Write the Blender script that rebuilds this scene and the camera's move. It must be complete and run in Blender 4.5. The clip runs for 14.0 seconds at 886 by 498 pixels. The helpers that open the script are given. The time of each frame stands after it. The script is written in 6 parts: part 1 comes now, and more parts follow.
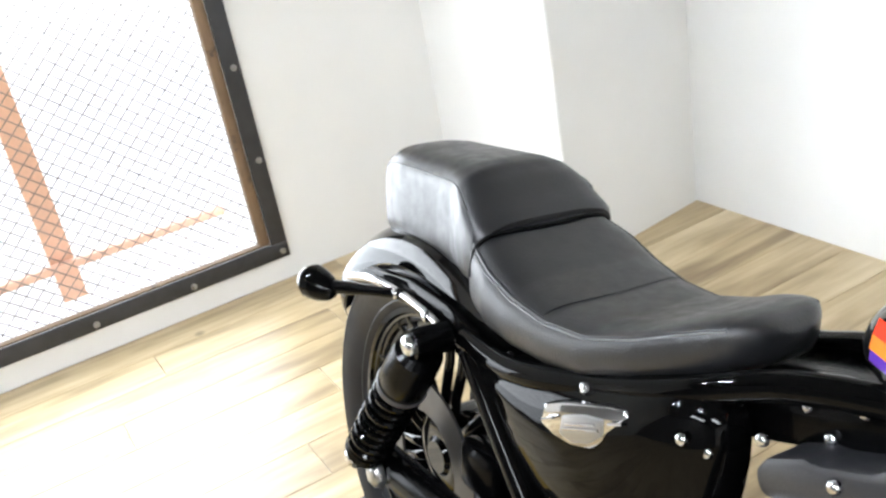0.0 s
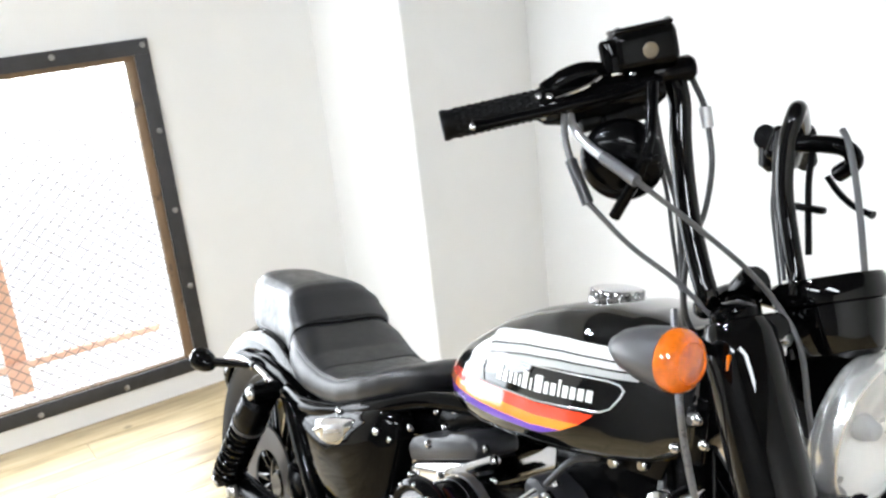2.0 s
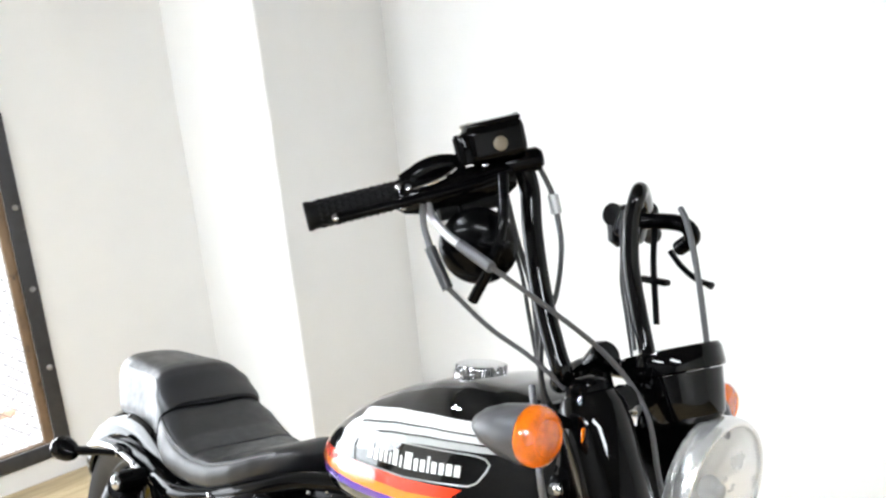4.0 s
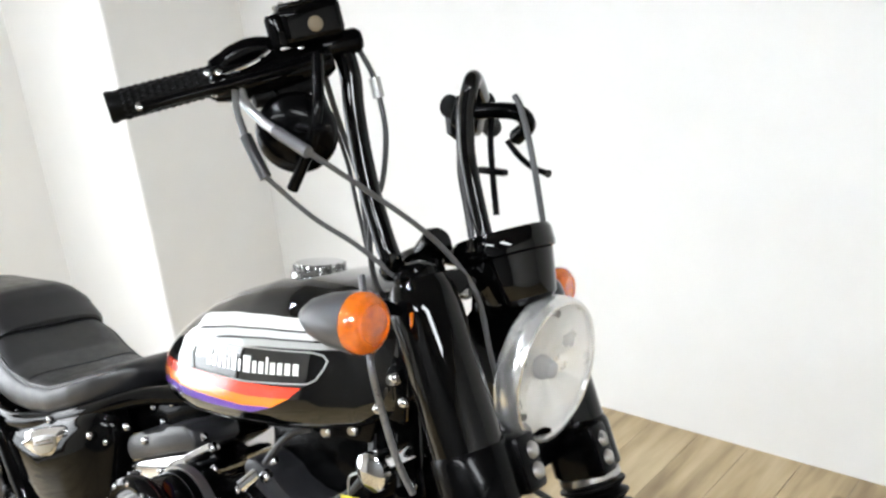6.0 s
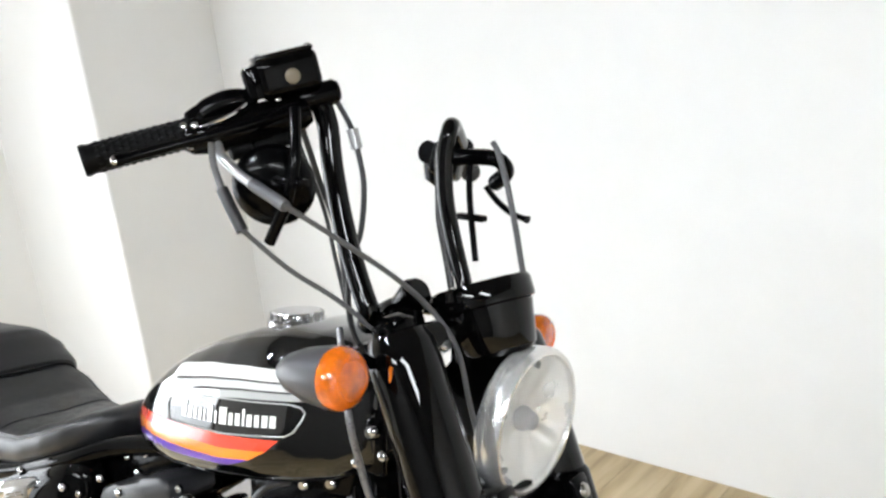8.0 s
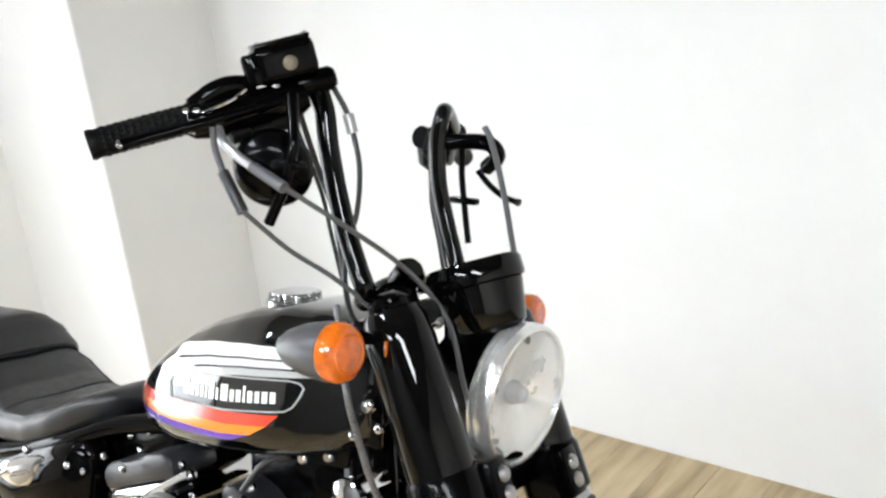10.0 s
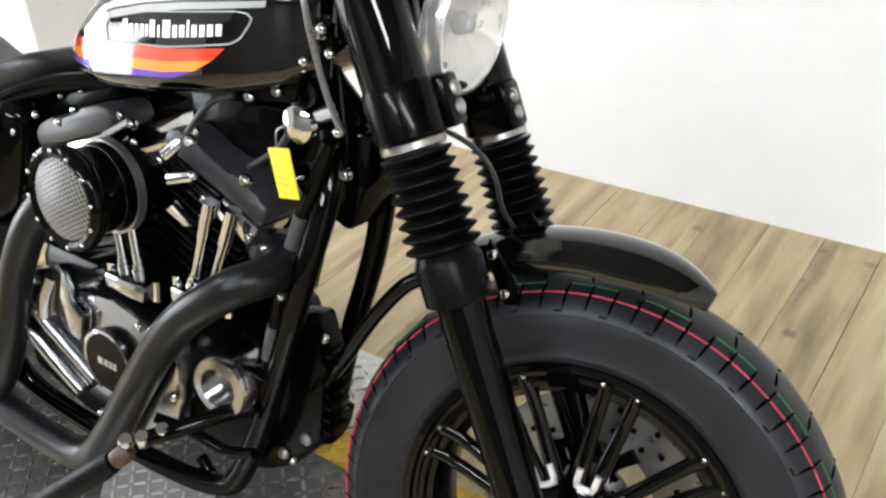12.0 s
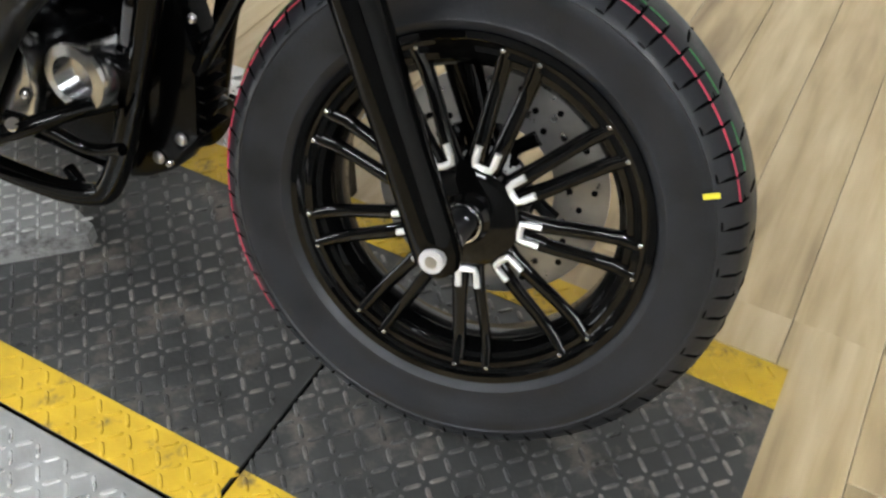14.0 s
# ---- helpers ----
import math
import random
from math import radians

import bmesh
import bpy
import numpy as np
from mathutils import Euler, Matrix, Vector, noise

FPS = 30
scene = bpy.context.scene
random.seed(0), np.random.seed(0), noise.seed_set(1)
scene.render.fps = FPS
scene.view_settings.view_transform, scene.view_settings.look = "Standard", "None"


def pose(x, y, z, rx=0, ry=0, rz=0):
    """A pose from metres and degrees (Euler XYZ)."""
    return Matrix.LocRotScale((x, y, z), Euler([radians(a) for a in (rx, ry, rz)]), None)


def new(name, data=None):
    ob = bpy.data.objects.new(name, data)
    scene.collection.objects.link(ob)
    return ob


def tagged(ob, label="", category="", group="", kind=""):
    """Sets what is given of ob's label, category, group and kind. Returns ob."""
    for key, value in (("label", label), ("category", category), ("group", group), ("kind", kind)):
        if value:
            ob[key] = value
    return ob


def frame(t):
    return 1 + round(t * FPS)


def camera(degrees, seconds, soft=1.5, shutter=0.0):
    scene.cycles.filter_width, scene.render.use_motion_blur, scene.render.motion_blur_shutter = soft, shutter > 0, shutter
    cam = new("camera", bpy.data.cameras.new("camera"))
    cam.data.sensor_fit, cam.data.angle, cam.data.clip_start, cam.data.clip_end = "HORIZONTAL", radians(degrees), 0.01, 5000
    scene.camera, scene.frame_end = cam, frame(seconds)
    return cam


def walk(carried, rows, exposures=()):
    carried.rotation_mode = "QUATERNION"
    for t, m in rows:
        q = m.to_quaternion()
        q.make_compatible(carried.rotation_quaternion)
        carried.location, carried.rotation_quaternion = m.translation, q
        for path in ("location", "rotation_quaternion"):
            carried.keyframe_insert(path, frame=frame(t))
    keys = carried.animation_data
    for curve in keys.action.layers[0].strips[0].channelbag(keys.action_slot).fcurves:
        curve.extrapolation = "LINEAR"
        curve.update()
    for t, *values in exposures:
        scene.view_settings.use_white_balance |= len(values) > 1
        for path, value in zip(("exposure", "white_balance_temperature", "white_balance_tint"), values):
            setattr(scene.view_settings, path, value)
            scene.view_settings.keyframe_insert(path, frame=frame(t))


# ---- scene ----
cam = camera(50.5, 14.0, soft=2.5)
PATH = [
    (0.0, 0.3204, -0.4307, 1.1542, 64.139, 9.622, 58.754),
    (0.5, 0.6200, -0.4990, 1.2420, 68.463, 8.008, 60.123),
    (1.0, 0.8790, -0.4805, 1.2498, 66.480, 4.350, 64.850),
    (1.5, 1.0159, -0.4671, 1.2624, 69.114, 6.787, 65.521),
    (2.0, 1.0200, -0.5505, 1.3183, 72.772, 6.235, 57.192),
    (2.5, 1.0177, -0.5955, 1.3543, 76.190, 4.912, 55.898),
    (3.0, 1.0288, -0.5838, 1.3621, 77.670, 4.771, 53.229),
    (5.5, 1.0642, -0.5262, 1.3091, 70.954, 6.044, 43.761),
    (6.0, 1.0685, -0.5141, 1.3039, 70.166, 6.004, 41.166),
    (6.5, 1.0668, -0.5072, 1.3059, 70.269, 5.818, 39.658),
    (7.0, 1.0651, -0.5039, 1.3096, 70.791, 5.885, 39.781),
    (7.5, 1.0615, -0.5030, 1.3159, 72.011, 5.797, 39.952),
    (10.0, 1.0879, -0.5300, 1.3222, 71.277, 5.975, 39.542),
    (10.5, 1.1038, -0.5621, 1.3015, 67.845, 5.176, 38.444),
    (11.0, 1.1039, -0.5967, 1.2691, 64.060, 4.207, 37.141),
    (11.5, 1.0986, -0.6304, 1.2339, 60.605, 3.203, 35.354),
    (12.0, 1.0936, -0.6507, 1.1979, 57.256, 2.382, 34.237),
    (12.5, 1.0888, -0.6570, 1.1595, 53.908, 1.450, 33.260),
    (13.0, 1.0898, -0.6587, 1.1241, 50.568, 0.510, 32.225),
    (13.5, 1.0944, -0.6526, 1.0872, 46.689, -0.009, 30.413),
    (14.0, 1.0980, -0.6369, 1.0509, 43.309, -0.143, 28.761),
]
EXPOSURES = [(0.0, 0.06, 6180, 10), (3.2, 0.10, 6200, 10), (5.5, -0.06, 6330, 10), (6.5, -0.12, 6330, 10), (10.0, -0.10, 6330, 10), (11.2, 0.02, 6320, 10), (12.5, -0.04, 6340, 10), (14.0, -0.14, 6420, 9)]
walk(cam, [(t, pose(x, y, z, rx, ry, rz)) for t, x, y, z, rx, ry, rz in PATH], EXPOSURES)

# ---- light ----
FLOOR, CEIL = -0.225, 2.75
WX, WY0, WY1, WZ0, WZ1 = -2.51, -2.02, 0.357, -0.085, 1.105   # the window's opening
world = bpy.data.worlds.new("sky")
scene.world = world
world.use_nodes = True
sky = world.node_tree.nodes.new("ShaderNodeTexSky")
sky.sky_type, sky.sun_disc, sky.sun_elevation, sky.sun_rotation = "NISHITA", False, radians(42), radians(250)
world.node_tree.links.new(sky.outputs[0], world.node_tree.nodes["Background"].inputs[0])
world.node_tree.nodes["Background"].inputs[1].default_value = 0.12


def area_lamp(name, m, w, h, power, colour):
    data = bpy.data.lights.new(name, "AREA")
    data.shape, data.size, data.size_y, data.energy, data.color = "RECTANGLE", w, h, power, colour
    ob = new(name, data)
    ob.matrix_basis = m
    return ob


area_lamp("window_light", pose(WX + 0.03, (WY0 + WY1) / 2, 0.5, 0, -90, 0), 1.0, 2.1, 36, (0.92, 0.97, 1.0))
PANEL, SPOTS = 50.0, 1120.0

# ---- materials ----
def nodes_of(name):
    m = bpy.data.materials.new(name)
    m.use_nodes = True
    return m, m.node_tree.nodes, m.node_tree.links, m.node_tree.nodes["Principled BSDF"]


def plain(name, colour, rough=0.5, metal=0.0, coat=0.0, vary=0.12, scale=30.0, bump=0.0, bump_scale=200.0, rvary=0.12, spec=0.5):
    """A surface with two scales of variation in colour and gloss, and fine relief."""
    m, n, l, b = nodes_of(name)
    co = n.new("ShaderNodeTexCoord")
    big, small = n.new("ShaderNodeTexNoise"), n.new("ShaderNodeTexNoise")
    big.inputs["Scale"].default_value, small.inputs["Scale"].default_value = scale * 0.2, scale
    big.inputs["Detail"].default_value = small.inputs["Detail"].default_value = 4
    for t in (big, small):
        l.new(co.outputs["Object"], t.inputs["Vector"])
    mixn = n.new("ShaderNodeMath")
    mixn.operation = "ADD"
    l.new(big.outputs["Fac"], mixn.inputs[0]), l.new(small.outputs["Fac"], mixn.inputs[1])
    ramp = n.new("ShaderNodeMapRange")
    ramp.inputs["From Min"].default_value, ramp.inputs["From Max"].default_value = 0.6, 1.4
    ramp.inputs["To Min"].default_value, ramp.inputs["To Max"].default_value = 1 - vary, 1 + vary
    l.new(mixn.outputs[0], ramp.inputs["Value"])
    mul = n.new("ShaderNodeVectorMath")
    mul.operation = "SCALE"
    mul.inputs[0].default_value = colour
    l.new(ramp.outputs[0], mul.inputs["Scale"])
    l.new(mul.outputs[0], b.inputs["Base Color"])
    rr = n.new("ShaderNodeMapRange")
    rr.inputs["From Min"].default_value, rr.inputs["From Max"].default_value = 0.3, 0.7
    rr.inputs["To Min"].default_value, rr.inputs["To Max"].default_value = max(0.02, rough * (1 - rvary)), min(1, rough * (1 + rvary))
    l.new(small.outputs["Fac"], rr.inputs["Value"])
    l.new(rr.outputs[0], b.inputs["Roughness"])
    b.inputs["Metallic"].default_value, b.inputs["Coat Weight"].default_value = metal, coat
    b.inputs["Coat Roughness"].default_value, b.inputs["Specular IOR Level"].default_value = 0.03, spec
    if bump:
        t = n.new("ShaderNodeTexNoise")
        t.inputs["Scale"].default_value, t.inputs["Detail"].default_value = bump_scale, 3
        l.new(co.outputs["Object"], t.inputs["Vector"])
        bp = n.new("ShaderNodeBump")
        bp.inputs["Strength"].default_value, bp.inputs["Distance"].default_value = 1.0, bump
        l.new(t.outputs["Fac"], bp.inputs["Height"])
        l.new(bp.outputs[0], b.inputs["Normal"])
    return m


def leather(name, colour, rough, bump=0.0004):
    m = plain(name, colour, rough, vary=0.15, scale=60, rvary=0.2, spec=0.7)
    n, l, b = m.node_tree.nodes, m.node_tree.links, m.node_tree.nodes["Principled BSDF"]
    co = n.new("ShaderNodeTexCoord")
    v = n.new("ShaderNodeTexVoronoi")
    v.inputs["Scale"].default_value = 420
    l.new(co.outputs["Object"], v.inputs["Vector"])
    bp = n.new("ShaderNodeBump")
    bp.inputs["Strength"].default_value, bp.inputs["Distance"].default_value = 0.6, bump
    l.new(v.outputs["Distance"], bp.inputs["Height"])
    l.new(bp.outputs[0], b.inputs["Normal"])
    return m


def wood_floor():
    m, n, l, b = nodes_of("oak_vinyl_plank")
    co, info = n.new("ShaderNodeTexCoord"), n.new("ShaderNodeObjectInfo")
    off = n.new("ShaderNodeVectorMath")
    off.operation = "SCALE"
    off.inputs[0].default_value = (37.0, 11.0, 5.0)
    l.new(info.outputs["Random"], off.inputs["Scale"])
    add = n.new("ShaderNodeVectorMath")
    l.new(co.outputs["Object"], add.inputs[0]), l.new(off.outputs[0], add.inputs[1])
    st = n.new("ShaderNodeMapping")
    st.inputs["Scale"].default_value = (0.9, 11.0, 1.0)
    l.new(add.outputs[0], st.inputs["Vector"])
    g = n.new("ShaderNodeTexNoise")
    g.inputs["Scale"].default_value, g.inputs["Detail"].default_value, g.inputs["Distortion"].default_value = 2.2, 8, 0.6
    l.new(st.outputs[0], g.inputs["Vector"])
    st2 = n.new("ShaderNodeMapping")
    st2.inputs["Scale"].default_value = (1.0, 4.5, 1.0)
    l.new(add.outputs[0], st2.inputs["Vector"])
    k = n.new("ShaderNodeTexNoise")
    k.inputs["Scale"].default_value, k.inputs["Detail"].default_value = 2.6, 3
    l.new(st2.outputs[0], k.inputs["Vector"])
    ramp = n.new("ShaderNodeValToRGB")
    e = ramp.color_ramp.elements
    e[0].position, e[0].color = 0.31, (0.235, 0.168, 0.090, 1)
    e[1].position, e[1].color = 0.71, (0.65, 0.535, 0.345, 1)
    x = ramp.color_ramp.elements.new(0.5)
    x.color = (0.465, 0.357, 0.200, 1)
    mix = n.new("ShaderNodeMath")
    mix.operation = "MULTIPLY_ADD"
    mix.inputs[1].default_value = 0.42
    l.new(g.outputs["Fac"], mix.inputs[0])
    half = n.new("ShaderNodeMath")
    half.operation = "MULTIPLY"
    half.inputs[1].default_value = 0.58
    l.new(k.outputs["Fac"], half.inputs[0])
    l.new(half.outputs[0], mix.inputs[2])
    tone = n.new("ShaderNodeMapRange")
    tone.inputs["To Min"].default_value, tone.inputs["To Max"].default_value = -0.075, 0.075
    l.new(info.outputs["Random"], tone.inputs["Value"])
    sm = n.new("ShaderNodeMath")
    l.new(mix.outputs[0], sm.inputs[0]), l.new(tone.outputs[0], sm.inputs[1])
    l.new(sm.outputs[0], ramp.inputs["Fac"])
    knot = n.new("ShaderNodeTexVoronoi")
    knot.inputs["Scale"].default_value = 5.0
    l.new(add.outputs[0], knot.inputs["Vector"])
    kr = n.new("ShaderNodeMapRange")
    kr.inputs["From Min"].default_value, kr.inputs["From Max"].default_value = 0.05, 0.11
    kr.inputs["To Min"].default_value, kr.inputs["To Max"].default_value = 0.55, 1.0
    l.new(knot.outputs["Distance"], kr.inputs["Value"])
    dark = n.new("ShaderNodeVectorMath")
    dark.operation = "SCALE"
    l.new(ramp.outputs["Color"], dark.inputs[0]), l.new(kr.outputs[0], dark.inputs["Scale"])
    l.new(dark.outputs[0], b.inputs["Base Color"])
    b.inputs["Roughness"].default_value = 0.36
    bp = n.new("ShaderNodeBump")
    bp.inputs["Strength"].default_value, bp.inputs["Distance"].default_value = 0.5, 0.0008
    l.new(g.outputs["Fac"], bp.inputs["Height"])
    l.new(bp.outputs[0], b.inputs["Normal"])
    return m


def worn(name, colour, under, rough, metal, scale=14.0, amount=0.56, under_metal=0.0):
    """Paint or metal with scuffs and rust coming through."""
    m = plain(name, colour, rough, metal, vary=0.25, scale=22, bump=0.0006, bump_scale=90)
    n, l, b = m.node_tree.nodes, m.node_tree.links, m.node_tree.nodes["Principled BSDF"]
    src = b.inputs["Base Color"].links[0].from_socket
    co = n.new("ShaderNodeTexCoord")
    t = n.new("ShaderNodeTexNoise")
    t.inputs["Scale"].default_value, t.inputs["Detail"].default_value, t.inputs["Roughness"].default_value = scale, 8, 0.7
    l.new(co.outputs["Object"], t.inputs["Vector"])
    r = n.new("ShaderNodeMapRange")
    r.inputs["From Min"].default_value, r.inputs["From Max"].default_value = amount, amount + 0.12
    l.new(t.outputs["Fac"], r.inputs["Value"])
    mix = n.new("ShaderNodeMix")
    mix.data_type = "RGBA"
    mix.inputs["B"].default_value = (*under, 1)
    mix.inputs[7].default_value = (*under, 1)
    l.new(r.outputs[0], mix.inputs[0]), l.new(src, mix.inputs[6])
    l.new(mix.outputs[2], b.inputs["Base Color"])
    return m


def glow(name, colour, strength):
    m, n, l, b = nodes_of(name)
    b.inputs["Base Color"].default_value = (*colour, 1)
    b.inputs["Emission Color"].default_value, b.inputs["Emission Strength"].default_value = (*colour, 1), strength
    return m


def glass(name, colour=(1, 1, 1), rough=0.0, ior=1.46):
    m, n, l, b = nodes_of(name)
    b.inputs["Base Color"].default_value = (*colour, 1)
    b.inputs["Transmission Weight"].default_value, b.inputs["Roughness"].default_value, b.inputs["IOR"].default_value = 1.0, rough, ior
    return m


GLOSS = plain("gloss_black_paint", (0.0012, 0.0012, 0.0012), 0.05, coat=0.22, vary=0.1, rvary=0.3, spec=0.02)
WHEEL_BLACK = plain("gloss_black_wheel_enamel", (0.0013, 0.0013, 0.0013), 0.05, coat=0.30, vary=0.1, spec=0.1)
TANK_BLACK = plain("deep_black_tank_lacquer", (0.0016, 0.0016, 0.0016), 0.06, coat=1.0, vary=0.1, spec=0.05)
TANK_BLACK.node_tree.nodes["Principled BSDF"].inputs["Coat IOR"].default_value = 1.58
SATIN = plain("satin_black_powder_coat", (0.0010, 0.0010, 0.0011), 0.20, coat=0.10, vary=0.2, bump=0.00015, bump_scale=900, spec=0.045)
TUBE_BLACK = plain("satin_black_exhaust_coat", (0.0055, 0.0055, 0.0062), 0.30, vary=0.15, scale=40, spec=0.19, rvary=0.04)
GREY = plain("dark_grey_powder_coat", (0.040, 0.040, 0.044), 0.40, vary=0.12, bump=0.0003, bump_scale=700)
COLLAR = plain("dark_grey_plastic", (0.003, 0.003, 0.0034), 0.28, vary=0.3, scale=40, spec=0.06)
BAR_BLACK = plain("gloss_black_tube_enamel", (0.0012, 0.0012, 0.0012), 0.045, coat=0.45, vary=0.1, rvary=0.3, spec=0.05)
POLISHED = plain("dulled_polished_alloy", (0.36, 0.36, 0.365), 0.16, metal=1.0, vary=0.2, scale=40)
ZINC = plain("zinc_plated_steel", (0.55, 0.56, 0.58), 0.35, metal=0.45, vary=0.15, scale=60)
DARK_STEEL = plain("dark_heat_blued_steel", (0.07, 0.07, 0.075), 0.34, metal=0.9, vary=0.3, scale=40)
VINYL = leather("black_seat_vinyl", (0.0105, 0.0105, 0.0115), 0.38)
RUBBER = plain("tyre_rubber", (0.0105, 0.0112, 0.0135), 0.42, vary=0.5, scale=24, bump=0.0003, bump_scale=220, rvary=0.3, spec=0.27)
SOFT_RUBBER = plain("black_rubber", (0.002, 0.002, 0.002), 0.45, vary=0.2, spec=0.10)
CHROME = plain("chrome", (0.60, 0.60, 0.61), 0.08, metal=1.0, vary=0.03)
STEEL = plain("brushed_steel", (0.40, 0.395, 0.385), 0.3, metal=1.0, vary=0.15, scale=60)
ALLOY = plain("cast_alloy", (0.42, 0.42, 0.42), 0.38, metal=1.0, vary=0.15)
WHITE_PAINT = plain("white_tank_paint", (0.72, 0.72, 0.70), 0.12, coat=1.0, vary=0.03)
SILVER_PAINT = plain("silver_grey_tank_paint", (0.36, 0.37, 0.36), 0.15, coat=1.0, vary=0.03)
RED_PAINT = plain("red_tank_stripe", (0.70, 0.045, 0.015), 0.15, coat=1.0, vary=0.03)
ORANGE_PAINT = plain("orange_tank_stripe", (0.90, 0.22, 0.012), 0.15, coat=1.0, vary=0.03)
PURPLE_PAINT = plain("purple_tank_stripe", (0.09, 0.03, 0.30), 0.15, coat=1.0, vary=0.03)
AMBER = plain("amber_lens", (0.92, 0.185, 0.003), 0.08, coat=1.0, vary=0.45, scale=110)
AMBER.node_tree.nodes["Principled BSDF"].inputs["Transmission Weight"].default_value = 0.35
TAG = plain("yellow_card", (0.58, 0.50, 0.03), 0.5, vary=0.06)
WALL = plain("white_wall_paint", (0.83, 0.828, 0.815), 0.6, vary=0.025, scale=6, bump=0.0004, bump_scale=160)
CEILING = plain("grey_ceiling_paint", (0.16, 0.16, 0.16), 0.8, vary=0.05)
GREY_WALL = plain("grey_wall_paint", (0.12, 0.12, 0.12), 0.7, vary=0.05, scale=6)
PLANK = wood_floor()
GROUT = plain("dark_floor_gap", (0.16, 0.12, 0.075), 0.8)
PLATE = worn("worn_black_checker_plate", (0.036, 0.036, 0.035), (0.12, 0.105, 0.09), 0.38, 0.25, 9, 0.53)
SILVER_PLATE = worn("aluminium_checker_plate", (0.58, 0.58, 0.57), (0.36, 0.35, 0.33), 0.33, 0.6, 9, 0.62)
PLATE_BAR = worn("worn_bar_tops", (0.090, 0.089, 0.087), (0.24, 0.22, 0.20), 0.30, 0.5, 11, 0.50)
SILVER_BAR = worn("bright_bar_tops", (0.70, 0.70, 0.69), (0.48, 0.47, 0.45), 0.28, 0.7, 16, 0.60)
YELLOW = worn("worn_yellow_safety_paint", (0.50, 0.325, 0.018), (0.15, 0.10, 0.035), 0.5, 0.0, 20, 0.55)
FRAME_STEEL = worn("dark_steel_frame", (0.055, 0.055, 0.058), (0.11, 0.09, 0.07), 0.5, 0.5, 30, 0.62)
OLD_WOOD = worn("weathered_brown_timber", (0.20, 0.13, 0.075), (0.06, 0.05, 0.04), 0.7, 0.0, 18, 0.55)
MESH_STEEL = plain("rusty_mesh_steel", (0.24, 0.20, 0.185), 0.55, metal=0.4, vary=0.3)
ORANGE_POST = plain("orange_painted_post", (0.74, 0.46, 0.32), 0.6, vary=0.1)
CLEAR = glass("clear_lens", ior=1.2)
ROCKER_GREY = plain("charcoal_rocker_enamel", (0.016, 0.016, 0.018), 0.36, vary=0.15, bump=0.0003, bump_scale=700)

# ---- kit ----
def part(name, bm, material, parent, label="", smooth=True):
    """Link a bmesh as one mesh object under a thing or a part."""
    me = bpy.data.meshes.new(name)
    bmesh.ops.recalc_face_normals(bm, faces=bm.faces[:])
    bm.to_mesh(me)
    bm.free()
    me.materials.append(material)
    if smooth:
        me.polygons.foreach_set("use_smooth", [True] * len(me.polygons))
        me.set_sharp_from_angle(angle=radians(38))
    ob = new(name, me)
    ob.parent = parent
    return tagged(ob, label)


def thing(name, label, category, group="", kind=""):
    return tagged(new(name), label, category, group, kind)


def solid(name, bm, material, label, category, group="", kind="", smooth=True):
    return tagged(part(name, bm, material, None, "", smooth), label, category, group, kind)


def smooth_line(points, steps=6):
    """A curve through the points (Catmull-Rom)."""
    p = [Vector(q) for q in points]
    p = [2 * p[0] - p[1], *p, 2 * p[-1] - p[-2]]
    out = []
    for i in range(1, len(p) - 2):
        a, b, c, d = p[i - 1:i + 3]
        for k in range(steps):
            t = k / steps
            out.append(0.5 * (2 * b + (c - a) * t + (2 * a - 5 * b + 4 * c - d) * t * t + (3 * b - a - 3 * c + d) * t ** 3))
    return out + [p[-2]]


def skin(bm, rings, closed=True, cap=True):
    vs = [[bm.verts.new(p) for p in r] for r in rings]
    n = len(vs[0])
    for a, b in zip(vs, vs[1:]):
        for i in range(n if closed else n - 1):
            j = (i + 1) % n
            bm.faces.new((a[i], a[j], b[j], b[i]))
    if cap and closed:
        bm.faces.new(vs[0]), bm.faces.new(vs[-1])
    return bm


def tube(bm, line, r, segs=14, flat=1.0, cap=True):
    """A tube of radius r (or one radius a point) along a line of points."""
    line = [Vector(p) for p in line]
    n = len(line)
    rs = r if isinstance(r, (list, tuple)) else [r] * n
    t0 = (line[1] - line[0]).normalized()
    up = Vector((0, 0, 1)) if abs(t0.z) < 0.9 else Vector((1, 0, 0))
    u = t0.cross(up).normalized()
    rings = []
    for i, p in enumerate(line):
        t = (line[min(i + 1, n - 1)] - line[max(i - 1, 0)]).normalized()
        u = (u - t * u.dot(t)).normalized()
        v = t.cross(u)
        rings.append([p + rs[i] * (math.cos(a) * u + flat * math.sin(a) * v) for a in (2 * math.pi * k / segs for k in range(segs))])
    return skin(bm, rings, True, cap)


def rod(bm, a, b, r, r2=None, segs=16):
    return tube(bm, [a, b], [r, r if r2 is None else r2], segs)


def lathe(bm, profile, m, segs=32, start=0.0, sweep=360.0):
    """Turn a profile of (radius, height) round the z axis of the pose m."""
    whole = sweep >= 360
    k = segs if whole else segs + 1
    rings = []
    for i in range(k):
        a = radians(start + sweep * i / segs)
        rings.append([m @ Vector((r * math.cos(a), r * math.sin(a), h)) for r, h in profile])
    vs = [[bm.verts.new(p) for p in r] for r in rings]
    for i in range(k if whole else k - 1):
        a, b = vs[i], vs[(i + 1) % k]
        for j in range(len(profile) - 1):
            bm.faces.new((a[j], a[j + 1], b[j + 1], b[j]))
    bmesh.ops.remove_doubles(bm, verts=[v for r in vs for v in r], dist=1e-5)
    return bm


